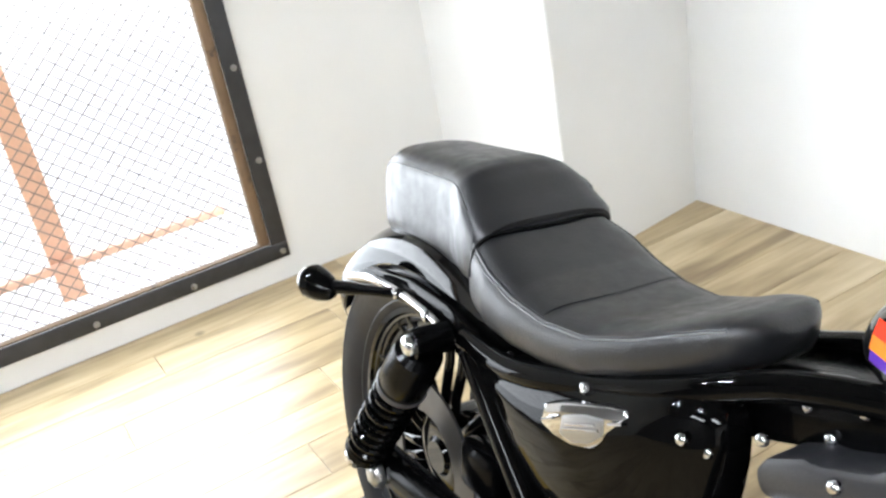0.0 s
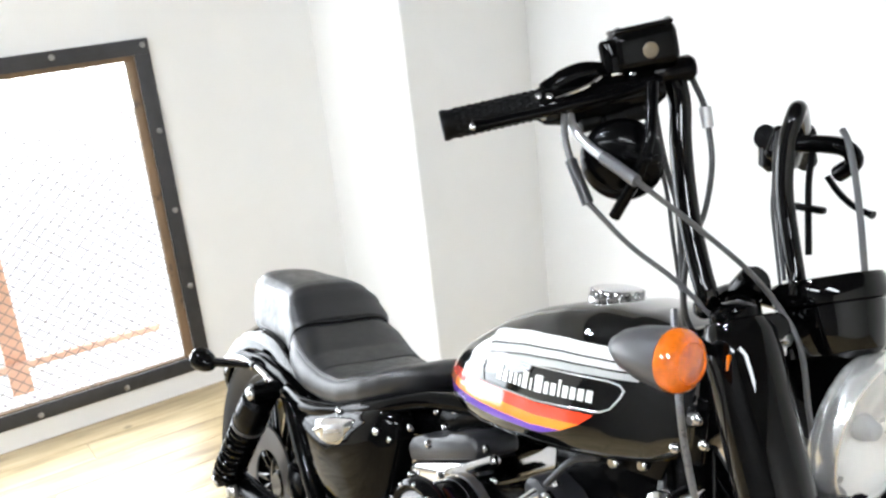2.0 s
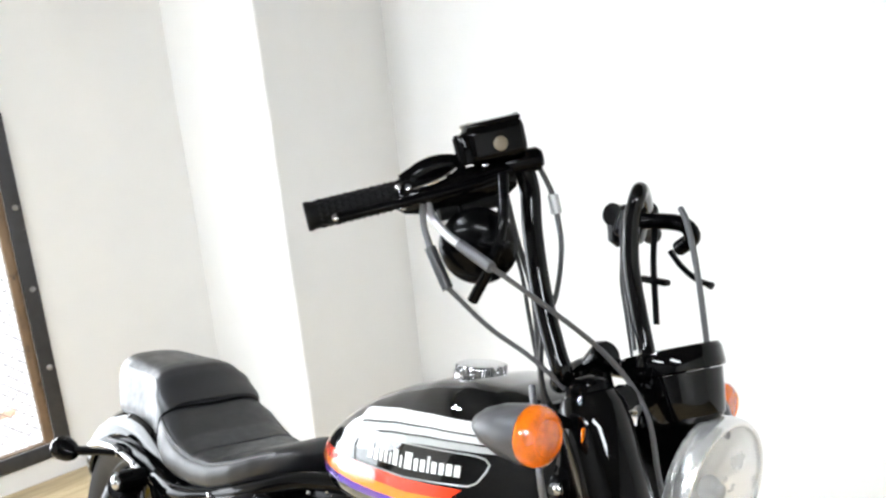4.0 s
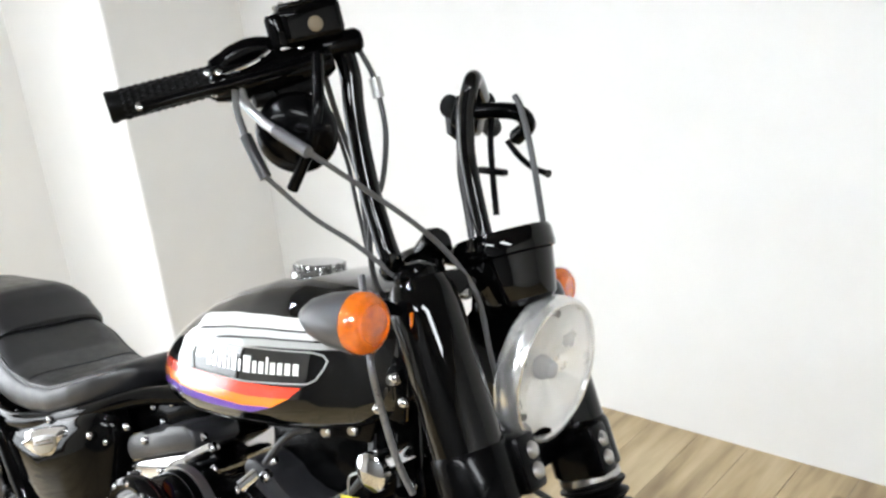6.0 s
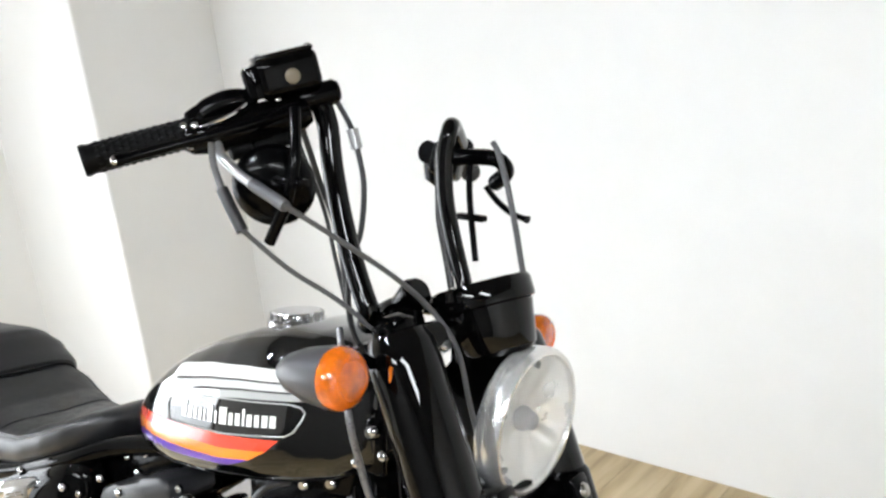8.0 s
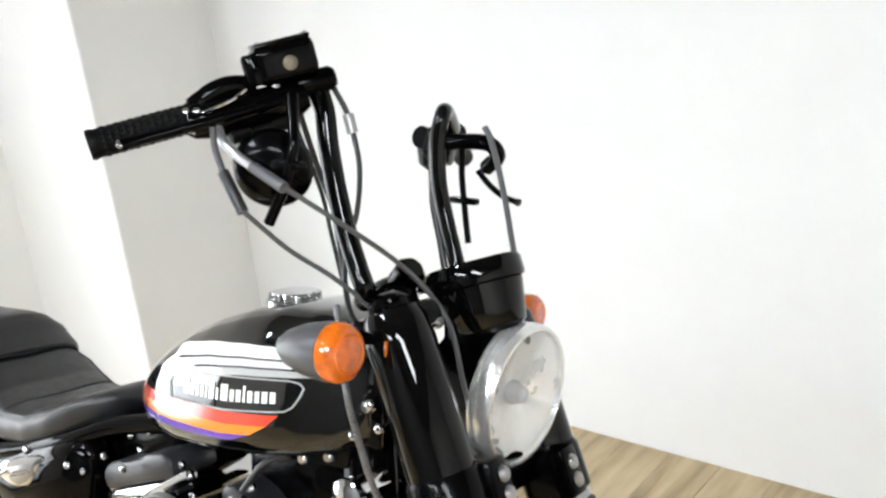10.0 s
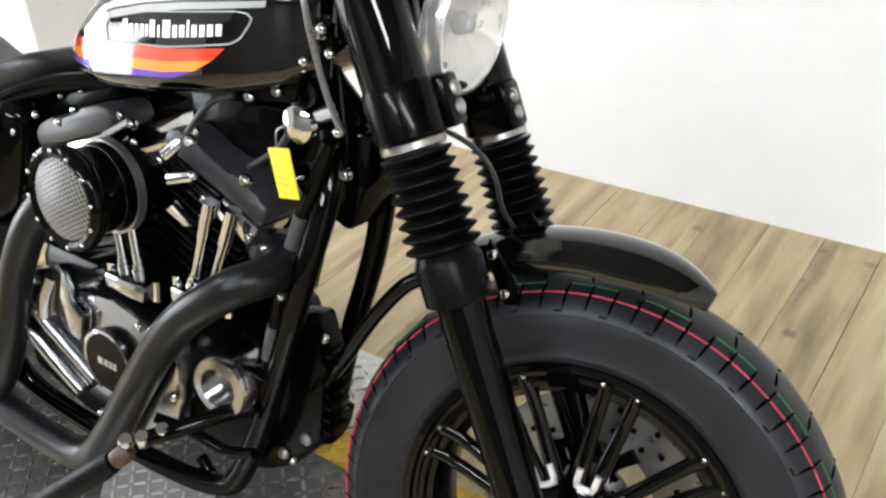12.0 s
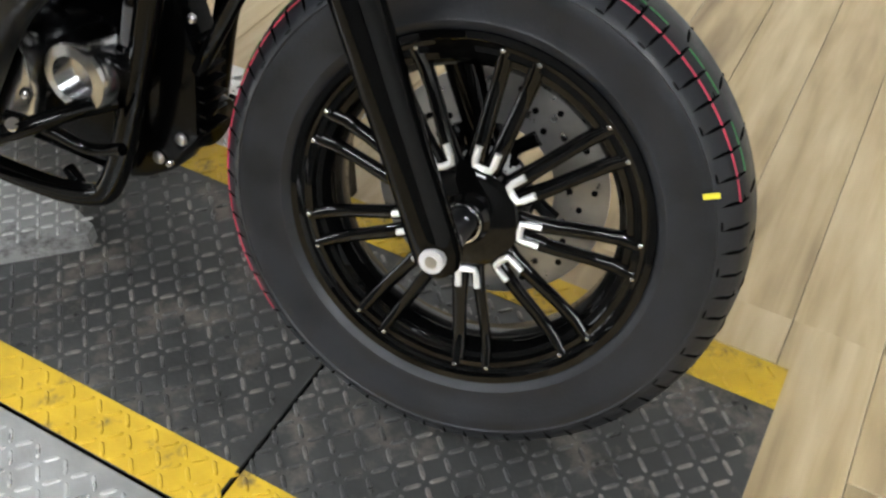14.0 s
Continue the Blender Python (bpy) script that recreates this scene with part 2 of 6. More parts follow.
def box(bm, lo, hi, bevel=0.0, m=None, segs=2):
    r = bmesh.ops.create_cube(bm, size=1)
    c, s = (Vector(lo) + Vector(hi)) / 2, Vector(hi) - Vector(lo)
    for v in r["verts"]:
        v.co = Vector((v.co.x * s.x, v.co.y * s.y, v.co.z * s.z)) + c
    fresh = r["verts"]
    if bevel:
        e = list({e for v in fresh for e in v.link_edges})
        g = bmesh.ops.bevel(bm, geom=e, offset=bevel, segments=segs, profile=0.5, affect="EDGES")
        fresh = list({v for f in g["faces"] for v in f.verts} | {v for v in fresh if v.is_valid})
    if m is not None:
        for v in fresh:
            v.co = m @ v.co
    return bm


def prism(bm, outline, y0, y1, bevel=0.0, m=None):
    """An outline of (x, z) points given thickness from y0 to y1."""
    a, b = [bm.verts.new((x, y0, z)) for x, z in outline], [bm.verts.new((x, y1, z)) for x, z in outline]
    n = len(outline)
    fs = [bm.faces.new(a), bm.faces.new(b[::-1])]
    for i in range(n):
        fs.append(bm.faces.new((a[i], b[i], b[(i + 1) % n], a[(i + 1) % n])))
    fresh = a + b
    bmesh.ops.recalc_face_normals(bm, faces=fs)
    if bevel:
        e = list({e for v in fresh for e in v.link_edges})
        g = bmesh.ops.bevel(bm, geom=e, offset=bevel, segments=2, profile=0.5, affect="EDGES")
        fresh = list({v for f in g["faces"] for v in f.verts} | {v for v in fresh if v.is_valid})
    if m is not None:
        for v in fresh:
            v.co = m @ v.co
    return bm


def aim(at, way, up=(0, 0, 1)):
    """A pose at a point whose z axis follows a direction."""
    z = Vector(way).normalized()
    q = z.to_track_quat("Z", "Y")
    return Matrix.Translation(at) @ q.to_matrix().to_4x4()


def bolt(bm, at, way, r=0.006, h=0.006, hexed=False):
    m = aim(at, way)
    return lathe(bm, [(0, h), (r * 0.55, h), (r * 0.85, h * 0.8), (r, h * 0.4), (r, 0), (0, 0)], m, 6 if hexed else 10)


def lerp(table, x):
    """Read a table of (x, value, ...) rows at x, smoothly."""
    if x <= table[0][0]:
        return table[0][1:]
    for a, b in zip(table, table[1:]):
        if x <= b[0]:
            t = (x - a[0]) / (b[0] - a[0])
            return tuple(p + (q - p) * t for p, q in zip(a[1:], b[1:]))
    return table[-1][1:]

# ---- the room ----
RX0, RX1, RY0, RY1 = -2.51, 4.6, -4.2, 1.664
T = 0.15


def wall(name, pieces, label, mat=WALL):
    bm = bmesh.new()
    for lo, hi in pieces:
        box(bm, lo, hi)
    return solid(name, bm, mat, label, "wall", kind="structure", smooth=False)


wall("wall_west", [((RX0 - T, RY0 - T, FLOOR), (RX0, WY0, CEIL)), ((RX0 - T, WY1, FLOOR), (RX0, 1.07, CEIL)),
                   ((RX0 - T, WY0, FLOOR), (RX0, WY1, WZ0)), ((RX0 - T, WY0, WZ1), (RX0, WY1, CEIL))],
     "white painted wall with a low meshed window opening")
north = wall("wall_north", [((0, 0, FLOOR), (RX1 + T + 1.95, T, CEIL))], "plain white painted wall behind the motorcycle")
north.matrix_basis = pose(-1.95, RY1 - 0.004, 0, 0, 0, 1.55)   # not quite square to the window wall
wall("wall_south", [((RX0 - T, RY0 - T, FLOOR), (RX1 + T, RY0, CEIL))], "plain grey painted wall closing the room", GREY_WALL)
wall("wall_east", [((RX1, RY0, FLOOR), (RX1 + T, RY1 + 0.14, CEIL))], "plain white painted wall closing the room")

bm = bmesh.new()
box(bm, (RX0 - 0.02, 1.07, FLOOR), (-1.80, RY1 + T, CEIL), 0.0)
for v in bm.verts:
    if v.co.x > -2 and v.co.y > 1.5:
        v.co.x -= 0.10   # its flank is a little out of square
edge = [e for e in bm.edges if all(abs(v.co.x + 1.80) < 1e-4 and abs(v.co.y - 1.07) < 1e-4 for v in e.verts)]
bmesh.ops.bevel(bm, geom=edge, offset=0.012, segments=4, profile=0.5, affect="EDGES")
solid("wall_pillar", bm, WALL, "white painted wall column with rounded corner bead", "wall", kind="structure")

bm = bmesh.new()
box(bm, (RX0 - T, RY0 - T, CEIL), (RX1 + T, RY1 + T + 0.2, CEIL + 0.1))
solid("ceiling", bm, CEILING, "plain grey ceiling", "ceiling", kind="structure", smooth=False)

# floor: planks lying across the room, each a piece of its own
bm = bmesh.new()
box(bm, (RX0 - T, RY0 - T, FLOOR - 0.12), (RX1 + T, RY1 + T + 0.2, FLOOR - 0.006))
floor = solid("floor", bm, GROUT, "pale oak-look plank floor", "floor", kind="structure", smooth=False)
PW, PL, PY1 = 0.152, 1.22, RY1 + 0.12
bm = bmesh.new()
box(bm, (0, 0, -0.006), (PL - 0.0012, PW - 0.0012, 0.0))
top = [e for e in bm.edges if all(v.co.z > -0.001 for v in e.verts)]
bmesh.ops.bevel(bm, geom=top, offset=0.0012, segments=1, affect="EDGES")
plank_mesh = bpy.data.meshes.new("plank")
bm.to_mesh(plank_mesh)
bm.free()
plank_mesh.materials.append(PLANK)
cols = int((2.6 - RX0) / PW) + 1
ends = []
for i in range(cols):
    shift = (i * 0.431) % 1.0 * PL
    y = PY1 + shift - PL
    while y > -1.9 - PL:
        ob = new("plank", plank_mesh)
        ob.parent = floor
        ob.matrix_basis = pose(RX0 + (i + 1) * PW, min(y, PY1 - PL), FLOOR + (0 if y < PY1 - PL else 0.0004), 0, 0, 90)
        y -= PL
    ends.append(y + PL)
ends += [RY1 + 0.1] * (int((RX1 - RX0) / PW) - cols)
bm = bmesh.new()
for i, y1 in enumerate(ends):
    while y1 > RY0:
        y0 = max(RY0, y1 - PL)
        box(bm, (RX0 + i * PW, y0, FLOOR - 0.006), (RX0 + (i + 1) * PW - 0.0012, y1 - 0.0012, FLOOR - 0.0005))
        y1 -= PL
for v in bm.verts:
    v.co.x, v.co.y = v.co.y, -v.co.x
far = part("far_planks", bm, PLANK, floor, smooth=False)
far.matrix_basis = pose(0, 0, 0, 0, 0, 90)   # grain along the boards
tagged(far, kind="stuff")

# the meshed window: dark steel frame, weathered timber lining, expanded mesh
win = thing("window_1", "low window opening with dark steel frame and expanded metal mesh", "window", kind="structure")
FW = 0.055
for k, (lo, hi) in enumerate((((RX0 + 0.002, WY0 - FW, WZ1), (RX0 + 0.014, WY1 + FW, WZ1 + FW)), ((RX0 + 0.002, WY0 - FW, WZ0 - FW), (RX0 + 0.014, WY1 + FW, WZ0)),
                             ((RX0 + 0.002, WY1, WZ0), (RX0 + 0.014, WY1 + FW, WZ1)), ((RX0 + 0.002, WY0 - FW, WZ0), (RX0 + 0.014, WY0, WZ1)))):
    bm = bmesh.new()
    box(bm, lo, hi, 0.002)
    part("window_frame", bm, FRAME_STEEL, win, "dark steel frame strip")
    bm = bmesh.new()
    lining = (((RX0 - 0.030, WY0, WZ1 - 0.020), (RX0 + 0.001, WY1, WZ1)), ((RX0 - 0.030, WY0, WZ0), (RX0 + 0.001, WY1, WZ0 + 0.006)),
              ((RX0 - 0.030, WY1 - 0.034, WZ0 + 0.006), (RX0 + 0.001, WY1, WZ1 - 0.020)), ((RX0 - 0.030, WY0, WZ0 + 0.006), (RX0 + 0.001, WY0 + 0.034, WZ1 - 0.020)))[k]
    box(bm, *lining, 0.002)
    part("lining", bm, OLD_WOOD, win, "weathered brown timber lining")
screws = [(WY1 + 0.033, z) for z in (1.138, 0.823, 0.516, 0.210, -0.116)] + [(WY1 + 0.033 - 0.316 * k, z) for k in range(1, 8) for z in (-0.121, 1.138)]
for y, z in screws:
    bm = bmesh.new()
    bolt(bm, (RX0 + 0.014, y, z), (1, 0, 0), 0.011, 0.006)
    part("screw", bm, STEEL, win)
bm = bmesh.new()
MX, SW, LW = RX0 - 0.034, 0.0225, 0.050
rows_n, cols_n = int((WZ1 - WZ0) / SW) + 1, int((WY1 - WY0) / LW) + 1
for j in range(rows_n):
    for i in range(cols_n):
        y, z = WY0 + (i + 0.5 * (j % 2)) * LW, WZ0 + j * SW
        for s in (-1, 1):
            y2, z2 = y + s * LW / 2, z + SW
            if WY0 <= y2 <= WY1 and z2 <= WZ1:
                d = Vector((0, y2 - y, z2 - z)).normalized()
                nrm = Vector((0, -d.z, d.y)) * 0.0017
                a, b = Vector((MX, y, z)), Vector((MX, y2, z2))
                q = [bm.verts.new(p) for p in (a - nrm, a + nrm + Vector((0.002, 0, 0)), b + nrm + Vector((0.002, 0, 0)), b - nrm)]
                bm.faces.new(q)
mesh_ob = part("expanded_mesh", bm, MESH_STEEL, win, "rusty expanded metal mesh", smooth=False)
tagged(mesh_ob, kind="stuff")

# outside the window: bright ground, an orange post on a sill and a dark kerb box
bm = bmesh.new()
box(bm, (-2600, -2600, FLOOR - 0.5), (RX0 - T - 0.005, 2600, FLOOR - 0.14))
solid("ground", bm, plain("pale_concrete", (0.62, 0.61, 0.58), 0.8, vary=0.1, scale=2), "pale sunlit concrete ground outside", "ground", kind="structure", smooth=False)
bm = bmesh.new()
box(bm, (-2.95, -0.285, FLOOR - 0.14), (-2.90, -0.205, 2.6), 0.004)
solid("orange_post", bm, ORANGE_POST, "orange painted steel post outside the meshed window", "post")
bm = bmesh.new()
box(bm, (-2.893, -1.9, -0.062), (-2.86, 0.325, -0.034), 0.004)
solid("orange_rail", bm, ORANGE_POST, "pale orange steel rail at the foot of the outside post", "rail")
bm = bmesh.new()
box(bm, (-3.15, -1.10, -0.335), (-2.98, -0.70, 0.08), 0.01)
solid("dark_box", bm, SATIN, "dark box standing outside the meshed window", "box")

# bright day outside
bm = bmesh.new()
box(bm, (-14.0, -30, FLOOR - 0.14), (-13.9, 30, 14))
solid("backdrop", bm, glow("hazy_daylight", (0.985, 0.995, 1.0), 7.0), "blown-out bright daylight beyond the window", "backdrop", kind="structure", smooth=False)

# unseen fill panels added at the ceiling, and a track of small spot heads
FILL_GLOW = glow("fill_panel_glow", (0.95, 0.98, 1.0), PANEL)
SPOT = glow("spot_lens", (0.89, 0.94, 1.0), SPOTS)


def fill_panel(x, y, w, h):
    root = thing("fill_panel", "added glowing ceiling panel, unseen fill light", "ceiling light", "ceiling lights")
    root.location = (x, y, CEIL)
    bm = bmesh.new()
    for lo, hi in (((-w / 2, -h / 2, -0.03), (-w / 2 + 0.02, h / 2, -0.001)), ((w / 2 - 0.02, -h / 2, -0.03), (w / 2, h / 2, -0.001)),
                   ((-w / 2 + 0.02, -h / 2, -0.03), (w / 2 - 0.02, -h / 2 + 0.02, -0.001)), ((-w / 2 + 0.02, h / 2 - 0.02, -0.03), (w / 2 - 0.02, h / 2, -0.001))):
        box(bm, lo, hi, 0.002)
    part("frame", bm, SATIN, root)
    bm = bmesh.new()
    box(bm, (-w / 2 + 0.021, -h / 2 + 0.021, -0.024), (w / 2 - 0.021, h / 2 - 0.021, -0.018))
    part("diffuser", bm, FILL_GLOW, root, "glowing white diffuser", smooth=False)
    return root


def spot_head(x, y, z, target):
    root = thing("spot_light", "small black ceiling spot lamp, switched on", "spot lamp", "ceiling spots")
    root.matrix_basis = aim((x, y, z), Vector(target) - Vector((x, y, z)))
    bm = lathe(bmesh.new(), [(0.0, -0.10), (0.03, -0.10), (0.036, -0.08), (0.040, 0.004), (0.037, 0.004), (0.034, -0.010), (0.0, -0.010)], Matrix(), 24)
    part("housing", bm, SATIN, root)
    bm = lathe(bmesh.new(), [(0.0, -0.006), (0.033, -0.006), (0.033, -0.009), (0.0, -0.009)], Matrix(), 20)
    part("lens", bm, SPOT, root, "glowing lamp lens")
    bm = bmesh.new()
    tube(bm, [root.matrix_basis.inverted() @ Vector((x, y, CEIL)), Vector((0, 0, -0.09))], 0.007, 8)
    part("arm", bm, SATIN, root)


for x, y in ((2.6, -2.0), (0.4, -3.3)):
    fill_panel(x, y, 1.8, 0.6)
for x, y, tx in ((-2.05, -1.35, -0.9), (-1.88, -1.12, -0.2), (-1.72, -1.42, 0.3), (-0.35, -1.25, 0.8), (-0.05, -1.38, 1.5), (-0.20, -1.05, 2.1)):
    spot_head(x, y, CEIL - 0.16, (tx, 1.0, -0.2))

# ---- the lift ----
LX0, LX1, LY0, LY1 = -1.085, 1.150, -0.288, 0.284
DECK = -0.026   # height of the deck plate
lift = thing("motorcycle_lift", "low motorcycle lift table, worn black checker plate edged in yellow", "lift table")
lift.location.z = DECK
JX = 0.572
for x0, x1 in ((LX0, JX - 0.003), (JX + 0.003, LX1)):
    bm = bmesh.new()
    box(bm, (x0, LY0, -0.006), (x1, LY1, 0.0), 0.001)
    part("deck_plate", bm, PLATE, lift, "worn black checker plate")
YW = 0.075
for y0, y1 in ((LY0, LY0 + YW), (LY1 - YW, LY1)):
    for x0, x1 in ((LX0, JX - 0.004), (JX + 0.004, LX1)):
        bm = bmesh.new()
        box(bm, (x0, y0, 0.0002), (x1, y1, 0.0012))
        part("yellow_edge", bm, YELLOW, lift, "worn yellow safety stripe", smooth=False)
bm = bmesh.new()
box(bm, (LX0 + 0.01, LY0 + 0.01, FLOOR - DECK), (LX1 - 0.01, LY1 - 0.01, -0.0065), 0.004)
part("base_frame", bm, SATIN, lift)


def lozenges(x0, x1, y0, y1, z, material, parent, pitch=0.0245, size=0.0125, inside=None):
    """Raised bars of checker plate, laid in alternate directions."""
    bm = bmesh.new()
    i = 0
    x = x0 + 0.01
    while x < x1 - 0.01:
        j = 0
        y = y0 + 0.01
        while y < y1 - 0.01:
            if inside and not inside(x, y):
                j += 1
                y += pitch
                continue
            a = radians(45 if (i + j) % 2 else -45)
            c, s = math.cos(a), math.sin(a)
            pts = [(-size, 0), (-size * 0.70, size * 0.24), (size * 0.70, size * 0.24), (size, 0), (size * 0.70, -size * 0.24), (-size * 0.70, -size * 0.24)]
            base = [bm.verts.new((x + c * u - s * v, y + s * u + c * v, z)) for u, v in pts]
            topv = [bm.verts.new((x + 0.72 * (c * u - s * v), y + 0.72 * (s * u + c * v), z + 0.0026)) for u, v in pts]
            bm.faces.new(topv)
            for k in range(6):
                bm.faces.new((base[k], base[(k + 1) % 6], topv[(k + 1) % 6], topv[k]))
            j += 1
            y += pitch
        i += 1
        x += pitch
    return tagged(part("checker_relief", bm, material, parent, smooth=False), kind="stuff")


lozenges(LX0, JX, LY0 + YW, LY1 - YW, 0.0, PLATE_BAR, lift)
lozenges(JX, LX1, LY0 + YW, LY1 - YW, 0.0, PLATE_BAR, lift)
for y0, y1 in ((LY0, LY0 + YW), (LY1 - YW, LY1)):
    lozenges(LX0, LX1, y0, y1, 0.0012, YELLOW, lift)


def side_table(y0, y1, x0, x1):
    root = thing("lift_side_extension", "bright aluminium checker plate extension beside the lift", "lift table", "lift side extensions")
    root.location.z = DECK
    bm = bmesh.new()
    box(bm, (x0, y0, -0.012), (x1, y1, -0.006), 0.001)
    part("deck_plate", bm, SILVER_PLATE, root)
    lozenges(x0, x1, y0, y1, -0.006, SILVER_BAR, root)
    bm = bmesh.new()
    box(bm, (x0 + 0.02, y0 + 0.02, FLOOR - DECK), (x1 - 0.02, y1 - 0.02, -0.0125), 0.003)
    part("base_frame", bm, SATIN, root)
    return root


side_table(LY0 - 0.31, LY0 - 0.004, -0.5, 0.62)
side_table(LY1 + 0.004, LY1 + 0.21, -0.5, 0.32)

# a loose checker plate under the engine and a strap hook on the far extension
bm = bmesh.new()
out = [(-0.015, -0.124), (0.121, 0.005), (0.112, 0.028), (0.0, 0.060), (-0.115, 0.050), (-0.125, 0.0)]
low, up_ = [bm.verts.new((x, y, 0.002)) for x, y in out], [bm.verts.new((x, y, 0.030)) for x, y in out]
bm.faces.new(up_), bm.faces.new(low[::-1])
for i in range(6):
    bm.faces.new((low[i], low[(i + 1) % 6], up_[(i + 1) % 6], up_[i]))
plate = solid("support_block", bm, worn("scuffed_grey_plate", (0.36, 0.36, 0.355), (0.12, 0.115, 0.11), 0.34, 0.5, 12, 0.52), "bright checker plate block lying on the lift deck", "block", smooth=False)
plate.location = (0.008, -0.018, DECK)
lozenges(-0.125, 0.12, -0.124, 0.06, 0.030, worn("scuffed_grey_bars", (0.58, 0.58, 0.57), (0.22, 0.21, 0.20), 0.3, 0.5, 12, 0.55), plate, pitch=0.021, size=0.0105, inside=lambda x, y: y > -0.100 + abs(x + 0.015) * 0.98 and y < 0.045)
bm = bmesh.new()
tube(bm, smooth_line([(0.10, 0.335, 0.004), (0.135, 0.345, 0.006), (0.150, 0.372, 0.006), (0.135, 0.392, 0.005), (0.105, 0.380, 0.004), (0.098, 0.350, 0.004)], 4), 0.005, 8)
solid("strap_hook", bm, SATIN, "black steel strap hook lying on the plate", "hook").location = (-0.045, 0.010, DECK)

# ---- the motorcycle ----
LEAN = 11.0
bike = thing("motorcycle", "black cruiser motorcycle with striped tank, leaning on its side stand", "motorcycle")
bike.matrix_basis = pose(0, 0, 0, -LEAN, 0, 0)
STEER, RAKE = 9.4, 24.5
AXIS = Vector((-math.sin(radians(RAKE)), 0, math.cos(radians(RAKE))))
FWD = Vector((math.cos(radians(RAKE)), 0, math.sin(radians(RAKE))))
AXLE = Vector((0.75, 0, 0.315))
HEAD = AXLE - 0.045 * FWD
WHEEL_SET = Matrix.Translation((0.7533, 0.018, 0.2993)) @ Matrix.Rotation(radians(-4.9), 4, "X") @ Matrix.Rotation(radians(STEER), 4, AXIS) @ Matrix.Translation(-AXLE)
TURN_FORK = Matrix.Translation(HEAD) @ Matrix.Rotation(radians(STEER), 4, AXIS) @ Matrix.Translation(-HEAD)


def fork_at(s, y=0.0, f=0.0):
    """A point s metres up the fork from the axle, f metres ahead of its legs."""
    return AXLE + AXIS * (s - (0.028 if y > 0.06 else 0.0)) + FWD * f + Vector((0, y, 0))


def steered(bm):
    for v in bm.verts:
        v.co = TURN_FORK @ v.co
    return bm


def wheel_set(bm):
    for v in bm.verts:
        v.co = WHEEL_SET @ v.co
    return bm


# front wheel
def cast_wheel(name, centre, R, width, front, rim):
    root = part(name, (wheel_set if front else (lambda b: b))(lathe(bmesh.new(), [(0.0, 0.052), (0.024, 0.052), (0.030, 0.046), (0.050, 0.046), (0.062, 0.040), (0.064, 0.030), (0.064, -0.03), (0.055, -0.04), (0.030, -0.05), (0.0, -0.05)], Matrix.Translation(centre) @ pose(0, 0, 0, 90, 0, 0), 40)), WHEEL_BLACK, bike, "gloss black cast wheel with split spokes")
    fix = wheel_set if front else (lambda b: b)
    m = Matrix.Translation(centre) @ pose(0, 0, 0, 90, 0, 0)
    g = rim / 0.222
    lip = [(rim, 0.046), (rim - 0.001, 0.051), (rim - 0.009, 0.051), (rim - 0.012, 0.046), (rim - 0.016, 0.045), (rim - 0.018, 0.042), (rim - 0.024, 0.042), (rim - 0.027, 0.036), (rim - 0.034, 0.035), (rim - 0.038, 0.028), (rim - 0.044, 0.020)]
    bm = lathe(bmesh.new(), [(rim - 0.036, -0.012), (rim - 0.036, 0.012), (rim - 0.022, 0.028), (rim - 0.016, 0.036), (rim, 0.040)] + lip + [(r, -h) for r, h in lip[::-1]]
               + [(rim, -0.040), (rim - 0.016, -0.036), (rim - 0.022, -0.028), (rim - 0.036, -0.012)], m, 96)
    part("rim", fix(bm), WHEEL_BLACK, root)
    # tyre
    half = width / 2
    prof = [(rim - 0.004, -0.043), (rim + 0.004, -0.052), (rim + 0.010, -0.0552), (rim + 0.0125, -0.0545), (rim + 0.03, -half * 0.93), (rim + 0.046, -half * 0.985), (rim + 0.052, -half), (R - 0.0375, -half * 0.985), (R - 0.0360, -half * 1.005), (R - 0.0325, -half * 0.985), (R - 0.028, -half * 0.94), (R - 0.013, -half * 0.74), (R - 0.005, -half * 0.46), (R, 0)]
    prof = prof + [(r, -h) for r, h in prof[-2::-1]]
    part("tyre", fix(lathe(bmesh.new(), prof, m, 128)), RUBBER, root, "black rubber tyre with a grooved tread")
    for k in range(9):
        for s in (-1, 1):
            mid = radians(40 * k + 2.3)
            line = [m @ Vector((g * r * math.cos(mid + s * radians(w)), g * r * math.sin(mid + s * radians(w)), h))
                    for r, w, h in ((0.052, 8.6, 0.026), (0.075, 8.0, 0.034), (0.110, 7.0, 0.034), (0.150, 6.2, 0.030), (0.182, 5.7, 0.030), (0.200, 5.4, 0.037), (0.211, 5.2, 0.041))]
            part("spoke", fix(tube(bmesh.new(), line, [0.0090, 0.0076, 0.0066, 0.0062, 0.0066, 0.0062, 0.0040], 14, 1.4)), WHEEL_BLACK, root)
    return root, m, fix


front, FM, ffix = cast_wheel("front_wheel", AXLE, 0.311, 0.126, True, 0.214)
rear, RM, rfix = cast_wheel("rear_wheel", Vector((-0.69, -0.005, 0.302)), 0.312, 0.14, False, 0.222)

def bolts(spots, way, r, h, material, parent, fix=None, hexed=False, name="bolt"):
    """One part for each bolt."""
    for p in spots:
        bm = bmesh.new()
        bolt(bm, p, way, r, h, hexed)
        part(name, fix(bm) if fix else bm, material, parent)


